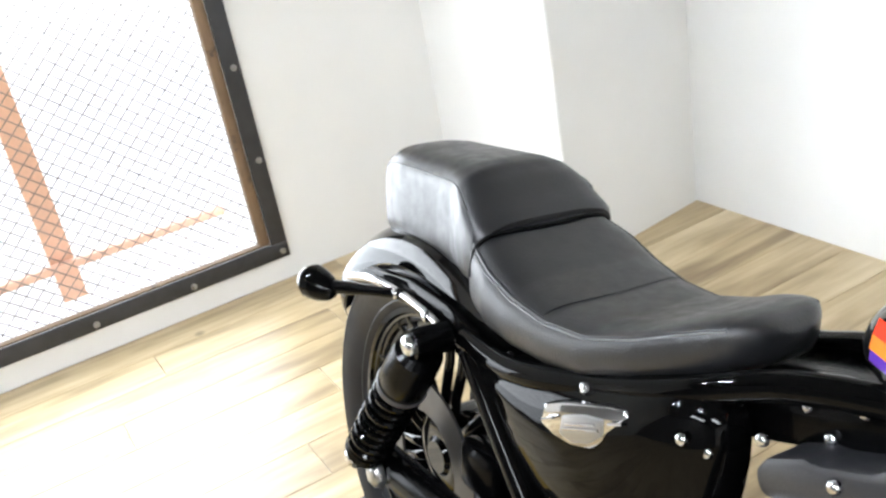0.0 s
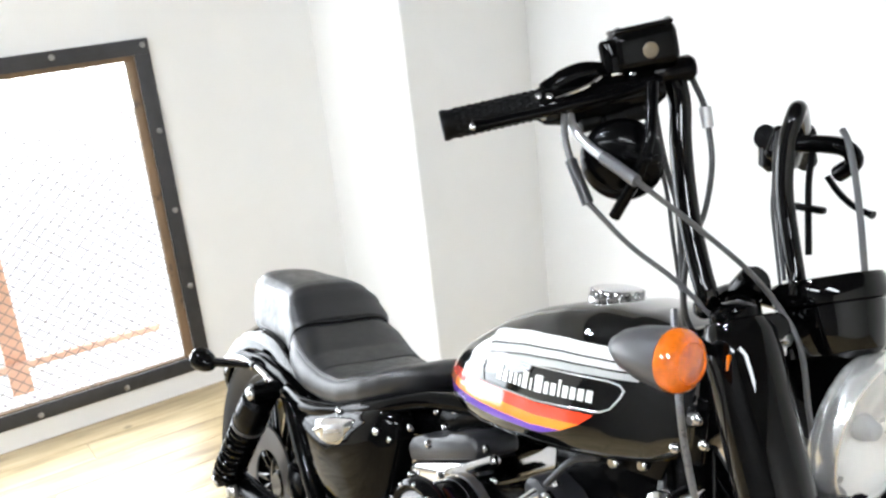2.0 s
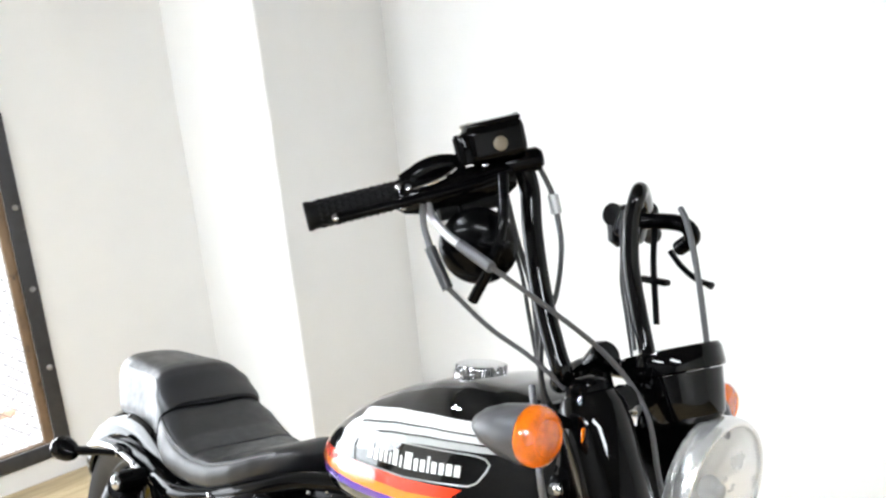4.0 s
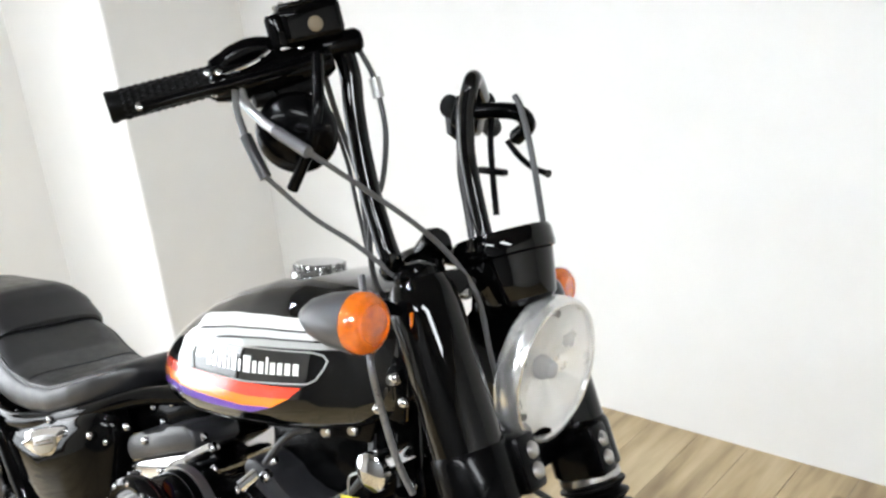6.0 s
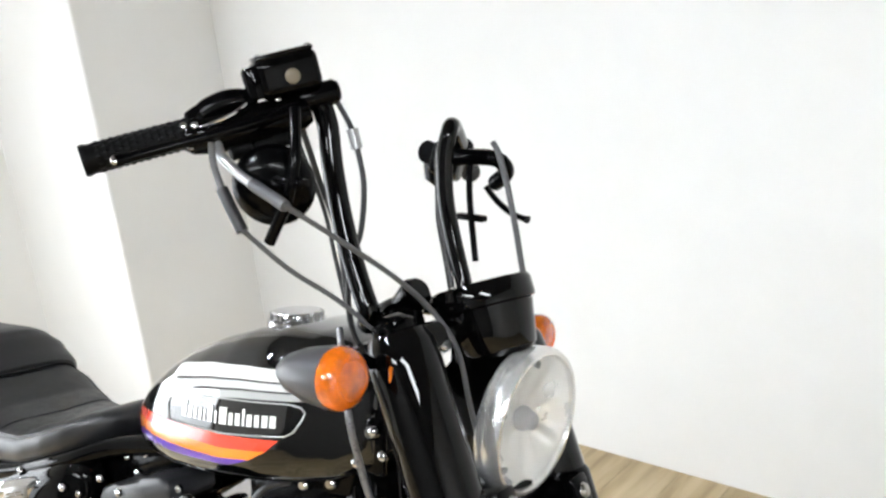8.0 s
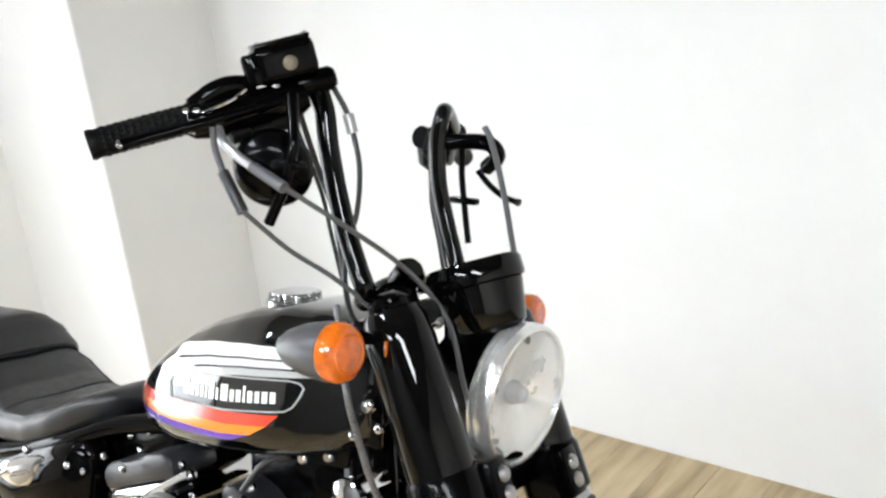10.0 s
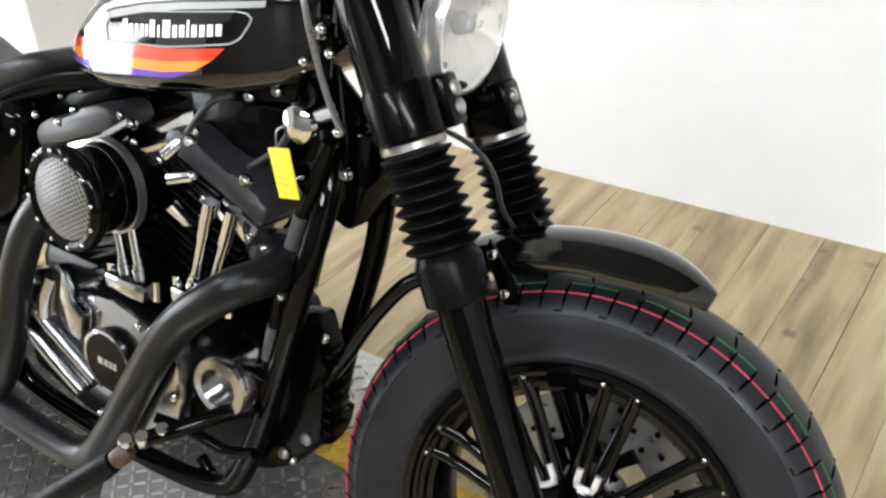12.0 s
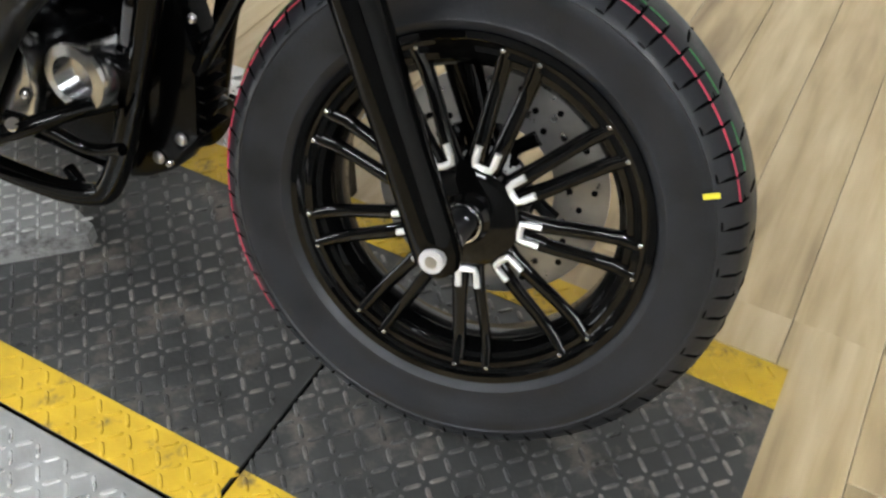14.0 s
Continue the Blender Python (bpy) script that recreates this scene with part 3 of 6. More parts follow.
# forks
LEGS = ((-0.118, -1), (0.096, 1))
for y, s in LEGS:
    bm = bmesh.new()
    tube(bm, [fork_at(s_, y) for s_ in (-0.03, -0.01, 0.02, 0.10, 0.30, 0.33)], [0.018, 0.027, 0.027, 0.026, 0.027, 0.027], 24)
    part("fork_leg", steered(bm), GLOSS, bike)
    bm = bmesh.new()
    tube(bm, [fork_at(s_, y) for s_ in (0.312, 0.316, 0.358, 0.364, 0.372)], [0.028, 0.0365, 0.0365, 0.034, 0.030], 28)
    part("gaiter_collar", steered(bm), COLLAR, bike, "dark grey gaiter collar")
    bm = bmesh.new()
    pts, rs = [], []
    n = 8
    for k in range(n):
        for f, r in ((0.0, 0.0290), (0.52, 0.0408 - 0.0004 * k), (0.66, 0.0408 - 0.0004 * k)):
            pts.append(fork_at(0.368 + (k + f) * 0.0139, y)), rs.append(r)
    tube(bm, pts, rs, 28)
    part("fork_gaiter", steered(bm), SOFT_RUBBER, bike, "ribbed black rubber fork gaiter")
    bm = bmesh.new()
    tube(bm, [fork_at(s_, y) for s_ in (0.478, 0.486, 0.53, 0.68, 0.70, 0.712)], [0.029, 0.031, 0.0355, 0.0355, 0.034, 0.028], 24)
    part("fork_tube_cover", steered(bm), BAR_BLACK, bike)


# front wheel details: axle, disc, tyre marks and dark-inlaid tread grooves
for a, b, r, nm in ((-0.160, -0.140, 0.0135, "axle"), (-0.1405, -0.11, 0.019, "axle_washer"), (0.09, 0.115, 0.016, "axle_nut")):
    part(nm, ffix(rod(bmesh.new(), AXLE + Vector((0, a, 0)), AXLE + Vector((0, b, 0)), r, segs=20)), ZINC, front, "bare steel axle end")
part("axle_bore", ffix(rod(bmesh.new(), AXLE + Vector((0, -0.1612, 0)), AXLE + Vector((0, -0.150, 0)), 0.0068, segs=20)), STEEL, front)
bm = lathe(bmesh.new(), [(0.0, -0.062), (0.022, -0.062), (0.024, -0.058), (0.024, -0.050), (0.0, -0.050)], FM, 28)
part("hub_seal", ffix(bm), ALLOY, front)
bm = lathe(bmesh.new(), [(0.019, 0.050), (0.0245, 0.050), (0.0250, 0.058), (0.0238, 0.061), (0.0215, 0.061), (0.0200, 0.056), (0.019, 0.050)], FM, 40)
part("hub_ring", ffix(bm), CHROME, front, "chrome ring round the axle spacer")
part("axle_spacer", ffix(rod(bmesh.new(), AXLE + Vector((0, -0.112, 0)), AXLE + Vector((0, -0.051, 0)), 0.0165, segs=24)), DARK_STEEL, front)
bm = lathe(bmesh.new(), [(0.080, 0.062), (0.146, 0.062), (0.146, 0.067), (0.080, 0.067), (0.080, 0.062)], Matrix.Translation(AXLE) @ pose(0, 0, 0, -90, 0, 0), 72)
disc = part("brake_disc", ffix(bm), STEEL, front, "drilled steel brake disc")
bm = bmesh.new()
DM = Matrix.Translation(AXLE) @ pose(0, 0, 0, -90, 0, 0)
for k in range(30):
    a = radians(12 * k)
    for r in ((0.098, 0.128) if k % 2 else (0.112,)):
        lathe(bm, [(0.0, 0.0605), (0.0042, 0.0605), (0.0042, 0.0685), (0.0, 0.0685)], DM @ pose(r * math.cos(a), r * math.sin(a), 0), 8)
part("disc_hole", ffix(bm), SATIN, front)
bm = bmesh.new()
for k in range(5):
    a = radians(72 * k + 10)
    tube(bm, [DM @ Vector((r * math.cos(a + o), r * math.sin(a + o), 0.060)) for r, o in ((0.045, -0.25), (0.065, -0.08), (0.088, 0.05))], [0.011, 0.009, 0.010], 8)
lathe(bm, [(0.0, 0.05), (0.05, 0.05), (0.05, 0.066), (0.0, 0.07)], DM, 28)
part("disc_carrier", ffix(bm), SATIN, front)
for k in range(9):   # bright machined brackets where each pair of spokes meets the hub
    bm = bmesh.new()
    a = radians(40 * k + 2.3)
    w = radians(8.2)
    pts = [(0.088, a - w * 0.92), (0.072, a - w * 1.05), (0.066, a - w), (0.064, a), (0.066, a + w), (0.072, a + w * 1.05), (0.088, a + w * 0.92)]
    tube(bm, [FM @ Vector((r * math.cos(q), r * math.sin(q), 0.0425)) for r, q in pts], 0.0042, 8)
    part("machined_accent", ffix(bm), plain("machined_alloy", (0.75, 0.75, 0.74), 0.35, metal=0.6), front, "bright machined spoke root") if k == 0 else part("machined_accent", ffix(bm), bpy.data.materials["machined_alloy"], front, "bright machined spoke root")
bolts([FM @ Vector((0.197 * math.cos(a), 0.197 * math.sin(a), 0.0425)) for a in (radians(40 * k + 2.3 + s * 6.0) for k in range(9) for s in (-1, 1))],
      FM.to_3x3() @ Vector((0, 0, 1)), 0.003, 0.003, CHROME, front, ffix, name="rim_stud")


# tread grooves are half-sunk tubes; near-black colour stands in for the shade inside
GROOVE_SHADE = plain("tread_groove_shade", (0.001, 0.001, 0.001), 0.9, spec=0.02)


def on_tyre(R, half, m, h, a, sink=0.0006):
    """A point on the tyre's tread, h from its middle, at the angle a."""
    r = lerp([(0, R), (half * 0.46, R - 0.005), (half * 0.74, R - 0.013), (half * 0.94, R - 0.028), (half, R - 0.043)], abs(h))[0] - sink
    return m @ Vector((r * math.cos(a), r * math.sin(a), h))


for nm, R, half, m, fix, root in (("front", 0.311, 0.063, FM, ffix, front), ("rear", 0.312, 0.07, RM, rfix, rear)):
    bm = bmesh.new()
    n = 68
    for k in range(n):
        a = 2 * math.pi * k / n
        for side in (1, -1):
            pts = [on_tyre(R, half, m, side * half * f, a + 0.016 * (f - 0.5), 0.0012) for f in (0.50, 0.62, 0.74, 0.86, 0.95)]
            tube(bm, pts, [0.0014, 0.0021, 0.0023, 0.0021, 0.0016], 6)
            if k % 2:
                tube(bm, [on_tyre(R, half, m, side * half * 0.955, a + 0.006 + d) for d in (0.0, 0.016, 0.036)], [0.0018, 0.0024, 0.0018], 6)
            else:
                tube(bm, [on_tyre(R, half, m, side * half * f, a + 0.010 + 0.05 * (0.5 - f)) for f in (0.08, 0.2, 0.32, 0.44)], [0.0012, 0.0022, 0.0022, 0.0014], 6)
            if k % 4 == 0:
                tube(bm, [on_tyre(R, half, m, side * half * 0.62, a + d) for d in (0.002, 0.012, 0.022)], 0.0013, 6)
    tagged(part("tread_groove_shade", fix(bm), GROOVE_SHADE, root), kind="stuff")
# new-tyre paint lines: dashed red and green, and one yellow mark
LINE_RED = plain("red_tyre_line", (0.34, 0.02, 0.05), 0.6)
LINE_GREEN = plain("green_tyre_line", (0.02, 0.12, 0.035), 0.6)
for mat, h, nm, red in ((LINE_RED, 0.0475, "red_line", True), (LINE_GREEN, 0.0330, "green_line", False)):
    bm = bmesh.new()
    n = 68
    for k in range(n):
        if (3 < k < 42) and (red or k % 3 != 1):
            tube(bm, [on_tyre(0.311, 0.063, FM, h, 2 * math.pi * (k + d) / n, -0.0004) for d in (0.06, 0.3, 0.5, 0.7, 0.94)], 0.0013 if red else 0.001, 5)
    tagged(part(nm, ffix(bm), mat, front), kind="stuff")
bm = bmesh.new()
box(bm, (-0.0085, -0.0030, 0.0), (0.0085, 0.0030, 0.0009))
YM = FM @ pose(0, 0, 0, 0, 0, 24.5) @ pose(0.272, 0, 0.0630, 0, -4, 0)
for v in bm.verts:
    v.co = YM @ v.co
part("yellow_mark", ffix(bm), TAG, front)


def fender(centre, R, half, a0, a1, fix, material, name, label, taper=0.55, reach=0.16, skirt=0.040, n=60):
    """A mudguard: an arched, flanged shell swept round a wheel, drawn in towards its tip."""
    bm = bmesh.new()
    m = Matrix.Translation(centre) @ pose(0, 0, 0, 90, 0, 0)
    sec = [(-1.0, -skirt), (-0.985, -skirt * 0.55), (-0.90, -0.006), (-0.6, 0.007), (-0.3, 0.0125), (0, 0.0145), (0.3, 0.0125), (0.6, 0.007), (0.90, -0.006), (0.985, -skirt * 0.55), (1.0, -skirt)]
    outer, inner = [], []
    for k in range(n + 1):
        t = (k / n) ** 1.5
        a = radians(a0 + (a1 - a0) * t)
        q = max(0.0, (reach - t) / reach)
        w = half * (1 - taper * q ** 2.6)
        drop = 0.012 * q ** 4
        flat = 1 - 0.45 * q ** 3
        outer.append([m @ Vector(((R + d * flat - drop) * math.cos(a), (R + d * flat - drop) * math.sin(a), w * h)) for h, d in sec])
        inner.append([m @ Vector(((R + d * flat - drop - 0.003) * math.cos(a), (R + d * flat - drop - 0.003) * math.sin(a), w * h * 0.97)) for h, d in sec])
    skin(bm, [o + i[::-1] for o, i in zip(outer, inner)])
    return part(name, fix(bm), material, bike, label)


fender(AXLE, 0.342, 0.055, 70.5, 124, steered, TANK_BLACK, "front_fender", "short gloss black front mudguard", 0.80, 0.40, 0.017)
for y in (-0.064, 0.064):
    bm = bmesh.new()
    line = [(0.640, 0.640), (0.625, 0.656), (0.622, 0.640), (0.640, 0.605), (0.652, 0.585), (0.668, 0.590), (0.660, 0.615)]
    prism(bm, line, y - 0.004, y + 0.004, 0.002)
    part("fender_bracket", steered(bm), SATIN, bike)
    bolts([(x, y + math.copysign(0.004, y), z) for x, z in ((0.632, 0.640), (0.652, 0.600))], (0, y, 0), 0.006, 0.006, CHROME, bike, steered)

# steering: lower clamp, top clamp, shrouds, headlamp, gauge
for y, s in LEGS:
    bm = bmesh.new()
    tube(bm, [fork_at(v, y) for v in (0.488, 0.492, 0.540, 0.546)], [0.033, 0.0385, 0.0385, 0.036], 28)
    box(bm, (-0.012, -0.018, -0.028), (0.046, 0.018, 0.028), 0.006, Matrix.Translation(fork_at(0.517, y - s * 0.032, 0.0)) @ pose(0, 0, 0, 0, -RAKE, 0))
    clamp = part("lower_clamp", steered(bm), SATIN, bike)
    bolts([TURN_FORK @ fork_at(v, y - s * 0.034, 0.045) for v in (0.507, 0.527)], TURN_FORK.to_3x3() @ FWD, 0.0085, 0.006, STEEL, clamp)
    bm = bmesh.new()
    tube(bm, [fork_at(v, y) for v in (0.477, 0.480, 0.487, 0.490)], [0.031, 0.0352, 0.0352, 0.031], 24)
    part("gaiter_ring", steered(bm), STEEL, bike, "bright metal gaiter ring")
    bm = bmesh.new()
    tube(bm, [fork_at(v, y) for v in (0.712, 0.714, 0.721, 0.726, 0.730)], [0.022, 0.0225, 0.0225, 0.018, 0.010], 24)
    part("fork_cap", steered(bm), GLOSS, bike)
bm = bmesh.new()
box(bm, (-0.030, -0.100, -0.026), (0.028, 0.090, 0.026), 0.008, Matrix.Translation(fork_at(0.517, 0, -0.02)) @ pose(0, 0, 0, 0, -RAKE, 0))
part("lower_yoke", steered(bm), SATIN, bike)
bm = bmesh.new()
box(bm, (-0.060, -0.125, -0.014), (0.035, 0.112, 0.014), 0.010, Matrix.Translation(fork_at(0.700, 0, -0.005)) @ pose(0, 0, 0, 0, -RAKE, 0))
part("top_clamp", steered(bm), GLOSS, bike)
bm = bmesh.new()
bolt(bm, TURN_FORK @ fork_at(0.69, -0.080, 0.022), TURN_FORK.to_3x3() @ FWD, 0.0095, 0.006)
part("clamp_bolt", bm, STEEL, bike)
bm = bmesh.new()
tube(bm, [(0.350, 0, 0.70), (0.312, 0, 0.80), (0.285, 0, 0.88)], 0.034, 20)
part("steering_head", bm, SATIN, bike)
for y in (-0.055, 0.055):
    bm = bmesh.new()
    tube(bm, [fork_at(v, y, -0.03) for v in (0.71, 0.715, 0.730, 0.738)], [0.022, 0.020, 0.020, 0.014], 20)
    part("bar_riser", steered(bm), GLOSS, bike)
# headlamp
HL = Vector((0.541, 0.027, 0.864))
HW = Vector((0.996, 0.060, -0.06)).normalized()
HM = aim(HL, HW)
bm = lathe(bmesh.new(), [(0.0, -0.115), (0.030, -0.112), (0.055, -0.092), (0.070, -0.055), (0.075, -0.015), (0.0765, 0.0)], HM, 40)
lamp = part("headlamp", bm, GLOSS, bike, "round headlamp with chrome rim and clear lens")
bm = lathe(bmesh.new(), [(0.0735, -0.024), (0.0765, -0.022), (0.0772, -0.018), (0.0762, -0.016), (0.0762, -0.013), (0.0785, -0.011), (0.0792, -0.004), (0.0785, 0.002), (0.0760, 0.006), (0.0725, 0.006), (0.0712, 0.003), (0.072, -0.002)], HM, 56)
part("trim_ring", bm, plain("satin_chrome_ring", (0.86, 0.86, 0.85), 0.22, metal=0.75, vary=0.04), lamp, "bright chrome trim ring")
REFLECT = plain("headlamp_reflector", (0.95, 0.94, 0.91), 0.30, metal=0.45, vary=0.05)
bm = bmesh.new()
rings = []
for k in range(72):   # upright flutes across the middle, plain fans at the sides
    a = 2 * math.pi * k / 72
    ring = []
    for j, (r, h) in enumerate(((0.010, -0.034), (0.020, -0.031), (0.034, -0.024), (0.046, -0.016), (0.058, -0.008), (0.0725, 0.000))):
        flute = 0.0013 * math.cos(9 * a) * (0 < j < 5) * (0.4 + 0.6 * abs(math.sin(a)))
        ring.append(HM @ Vector((r * math.cos(a), r * math.sin(a), h + flute)))
    rings.append(ring)
skin(bm, rings + [rings[0]], closed=False, cap=False)
bmesh.ops.remove_doubles(bm, verts=bm.verts[:], dist=1e-6)
part("reflector", bm, REFLECT, lamp, "faceted metallic reflector")
bm = lathe(bmesh.new(), [(0.0, -0.014), (0.005, -0.0145), (0.0080, -0.017), (0.0088, -0.023), (0.0118, -0.0335)], HM, 24)
part("bulb_shield", bm, ZINC, lamp)
for a in (95, 215, 335):
    bm = bmesh.new()
    q = radians(a)
    rod(bm, HM @ Vector((0.062 * math.cos(q), 0.062 * math.sin(q), -0.001)), HM @ Vector((0.062 * math.cos(q), 0.062 * math.sin(q), -0.012)), 0.0042, segs=14)
    part("reflector_dimple", bm, ALLOY, lamp)
bm = lathe(bmesh.new(), [(0.073, 0.000), (0.068, 0.006), (0.045, 0.013), (0.020, 0.0165), (0.0, 0.017), (0.0, 0.0145), (0.020, 0.014), (0.045, 0.0105), (0.068, 0.0035), (0.0725, -0.002)], HM, 48)
lens = part("lens", bm, CLEAR, lamp, "clear domed glass lens")
lens.visible_shadow = False
bm = bmesh.new()
tube(bm, smooth_line([(0.44, -0.02, 0.945), (0.475, 0.0, 0.955), (0.50, 0.02, 0.962), (0.512, 0.03, 0.945)], 5), 0.015, 10)
part("headlamp_bracket", bm, GLOSS, bike)
bm = bmesh.new()
box(bm, (0.452, -0.01, 0.890), (0.500, 0.060, 0.955), 0.012)
part("headlamp_mount", bm, GLOSS, bike)
bm = bmesh.new()
prism(bm, [(0.500, 0.800), (0.515, 0.835), (0.545, 0.815), (0.560, 0.775), (0.535, 0.762), (0.505, 0.772)], -0.02, -0.014, 0.002)
bolt(bm, (0.527, -0.020, 0.798), (0, -1, 0), 0.012, 0.008)
part("headlamp_stay", bm, ALLOY, bike, "bare alloy stay below the headlamp")

# gauge
GM = aim((0.489, 0.018, 0.958), (-0.37, 0.02, 0.93)) @ Matrix.Scale(0.97, 4)
bm = lathe(bmesh.new(), [(0.0, -0.034), (0.036, -0.033), (0.0435, -0.026), (0.0480, 0.000), (0.0510, 0.020)], GM, 44)
gauge = part("gauge", bm, BAR_BLACK, bike, "black cased round speedometer")
bm = lathe(bmesh.new(), [(0.0508, 0.021), (0.0545, 0.022), (0.0555, 0.026), (0.0550, 0.042), (0.0525, 0.047), (0.048, 0.047), (0.046, 0.043), (0.0, 0.043)], GM, 40)
part("bezel", bm, BAR_BLACK, gauge)
bm = lathe(bmesh.new(), [(0.0, 0.0445), (0.045, 0.0445), (0.045, 0.0435), (0.0, 0.0435)], GM, 32)
part("gauge_glass", bm, plain("dark_gauge_glass", (0.02, 0.02, 0.02), 0.05), gauge)
bm = bmesh.new()
tube(bm, [(0.418, -0.04, 0.972), (0.422, -0.04, 0.978), (0.436, -0.04, 0.996), (0.440, -0.04, 1.000)], [0.014, 0.017, 0.017, 0.012], 18)
part("ignition_knob", bm, GLOSS, bike)

# turn signals
def turn_signal(at, way, stem_to, name, small=1.0, lens_mat=AMBER, body=GREY, long=1.0):
    m = aim(at, way) @ Matrix.Diagonal((1, 1, long, 1))
    lens_m = aim(at, way)
    k = small
    bm = lathe(bmesh.new(), [(0.0, -0.066 * k), (0.010 * k, -0.063 * k), (0.020 * k, -0.050 * k), (0.0275 * k, -0.030 * k), (0.031 * k, -0.008 * k), (0.0315 * k, 0.0)], m, 32)
    root = part(name, bm, body, bike, "dark bullet turn signal with amber lens" if lens_mat else "gloss black bullet turn signal with smoked lens")
    if lens_mat:
        bm = lathe(bmesh.new(), [(0.0315 * k, 0.0005), (0.0320 * k, 0.006 * k), (0.030 * k, 0.013 * k), (0.024 * k, 0.019 * k), (0.012 * k, 0.0205 * k), (0.0, 0.0210 * k)], lens_m, 32)
        part("amber_lens", bm, lens_mat, root, "glossy orange lens")
        bm = lathe(bmesh.new(), [(0.0185 * k, 0.0195 * k), (0.0205 * k, 0.0210 * k), (0.0225 * k, 0.0195 * k)], lens_m, 28)
        part("lens_ring", bm, lens_mat, root)
    bm = bmesh.new()
    tube(bm, smooth_line([m @ Vector((0, 0, -0.022 * k)), (Vector(stem_to) + (m @ Vector((0, 0, -0.022 * k)))) / 2, stem_to], 3), [0.012 * k] * 3 + [0.009 * k] * 4, 12)
    part("stem", bm, SATIN, root)
    return root


turn_signal((0.482, -0.195, 0.948), (0.985, 0.05, 0.10), (0.455, -0.135, 0.945), "front_turn_signal", 0.91, long=1.22)
turn_signal((0.420, 0.205, 0.900), (0.98, 0.16, 0.06), (0.425, 0.115, 0.900), "front_turn_signal", 0.84, long=1.22)
bm = bmesh.new()
box(bm, (0.494, -0.1435, 0.932), (0.498, -0.1385, 0.950), 0.0015)
part("side_reflector", bm, AMBER, bike, "small orange side reflector")
turn_signal((-0.842, -0.168, 0.546), (-0.985, -0.17, 0.02), (-0.665, -0.095, 0.572), "rear_turn_signal", 0.80, None, GLOSS)
bm = lathe(bmesh.new(), [(0.0226, -0.001), (0.0236, 0.004), (0.020, 0.012), (0.010, 0.016), (0.0, 0.0165)], aim((-0.842, -0.168, 0.546), (-0.985, -0.17, 0.02)), 28)
part("smoked_lens", bm, plain("smoked_lens", (0.02, 0.012, 0.012), 0.1, coat=1.0), bike)

# handlebar
BAR_TOP, GRIP_END = Vector((0.376, -0.115, 1.190)), Vector((0.268, -0.308, 1.129))
BAR = GRIP_END - BAR_TOP


def on_bar(t, fore=0.0, up=0.0):
    """A point along the bar's right arm, moved ahead of it or above it."""
    x = -BAR.normalized()
    z = (Vector((0, 0, 1)) - x * x.z).normalized()
    return BAR_TOP + BAR * t - z.cross(x) * fore + z * up


bm = bmesh.new()
right = [(0.398, -0.02, 0.972), (0.404, -0.065, 0.968), (0.430, -0.104, 0.972), (0.441, -0.114, 0.986), (0.431, -0.115, 1.008), (0.414, -0.115, 1.045), (0.400, -0.115, 1.085), (0.389, -0.115, 1.128), (0.381, -0.114, 1.166), on_bar(0.04), on_bar(0.2), on_bar(0.6), on_bar(0.98)]
left = [(0.398, -0.02, 0.972), (0.388, 0.045, 0.958), (0.370, 0.110, 0.938), (0.355, 0.145, 0.934), (0.338, 0.163, 0.950), (0.316, 0.165, 1.008), (0.300, 0.165, 1.065), (0.297, 0.165, 1.118), (0.300, 0.169, 1.148), (0.290, 0.188, 1.155), (0.262, 0.235, 1.136), (0.222, 0.300, 1.106), (0.187, 0.355, 1.081)]
tube(bm, smooth_line(right[::-1][:-1] + left, 6), 0.0108, 16)
part("handlebar", bm, BAR_BLACK, bike, "tall gloss black handlebar")


def grip(a, b, name):
    a, b = Vector(a), Vector(b)
    bm = bmesh.new()
    tube(bm, [a, a.lerp(b, 0.04), a.lerp(b, 0.07), a.lerp(b, 0.93), a.lerp(b, 0.97), b], [0.0145, 0.0160, 0.0138, 0.0138, 0.0152, 0.0142], 24)
    root = part(name, bm, SOFT_RUBBER, bike, "black rubber grip with diamond relief")
    bm = bmesh.new()
    t = (b - a).normalized()
    u = t.orthogonal().normalized()
    v = t.cross(u)
    L = (b - a).length
    for k in range(14):
        for q in range(16):
            an = 2 * math.pi * (q + 0.5 * (k % 2)) / 16
            c = a + t * L * (0.10 + 0.82 * k / 14) + (u * math.cos(an) + v * math.sin(an)) * 0.0136
            d = (u * math.cos(an) + v * math.sin(an))
            e = t.cross(d)
            vs = [bm.verts.new(c + p) for p in (t * 0.0042, e * 0.0028, -t * 0.0042, -e * 0.0028)]
            tip = bm.verts.new(c + d * 0.0013)
            for i in range(4):
                bm.faces.new((vs[i], vs[(i + 1) % 4], tip))
    tagged(part("diamond_relief", bm, SOFT_RUBBER, root, smooth=False), kind="stuff")
    return root


grip(on_bar(0.50), GRIP_END, "throttle_grip")
grip((0.246, 0.262, 1.123), (0.183, 0.362, 1.078), "clutch_grip")
# chrome bead added as the highlight on the brake lever's ball end
bm = bmesh.new()
bolt(bm, on_bar(0.88, 0.031, -0.004), (0.62, -0.55, 0.5), 0.0045, 0.003)
part("lever_end_glint", bm, CHROME, bike)


def control(name, at, along, size, roll, material=SATIN, bevel=0.008, label=""):
    z = Vector(along).normalized()
    m = Matrix.Translation(at) @ z.to_track_quat("X", "Z").to_matrix().to_4x4() @ pose(0, 0, 0, roll, 0, 0)
    bm = bmesh.new()
    box(bm, [-v / 2 for v in size], [v / 2 for v in size], bevel, m, 3)
    return part(name, bm, material, bike, label), m


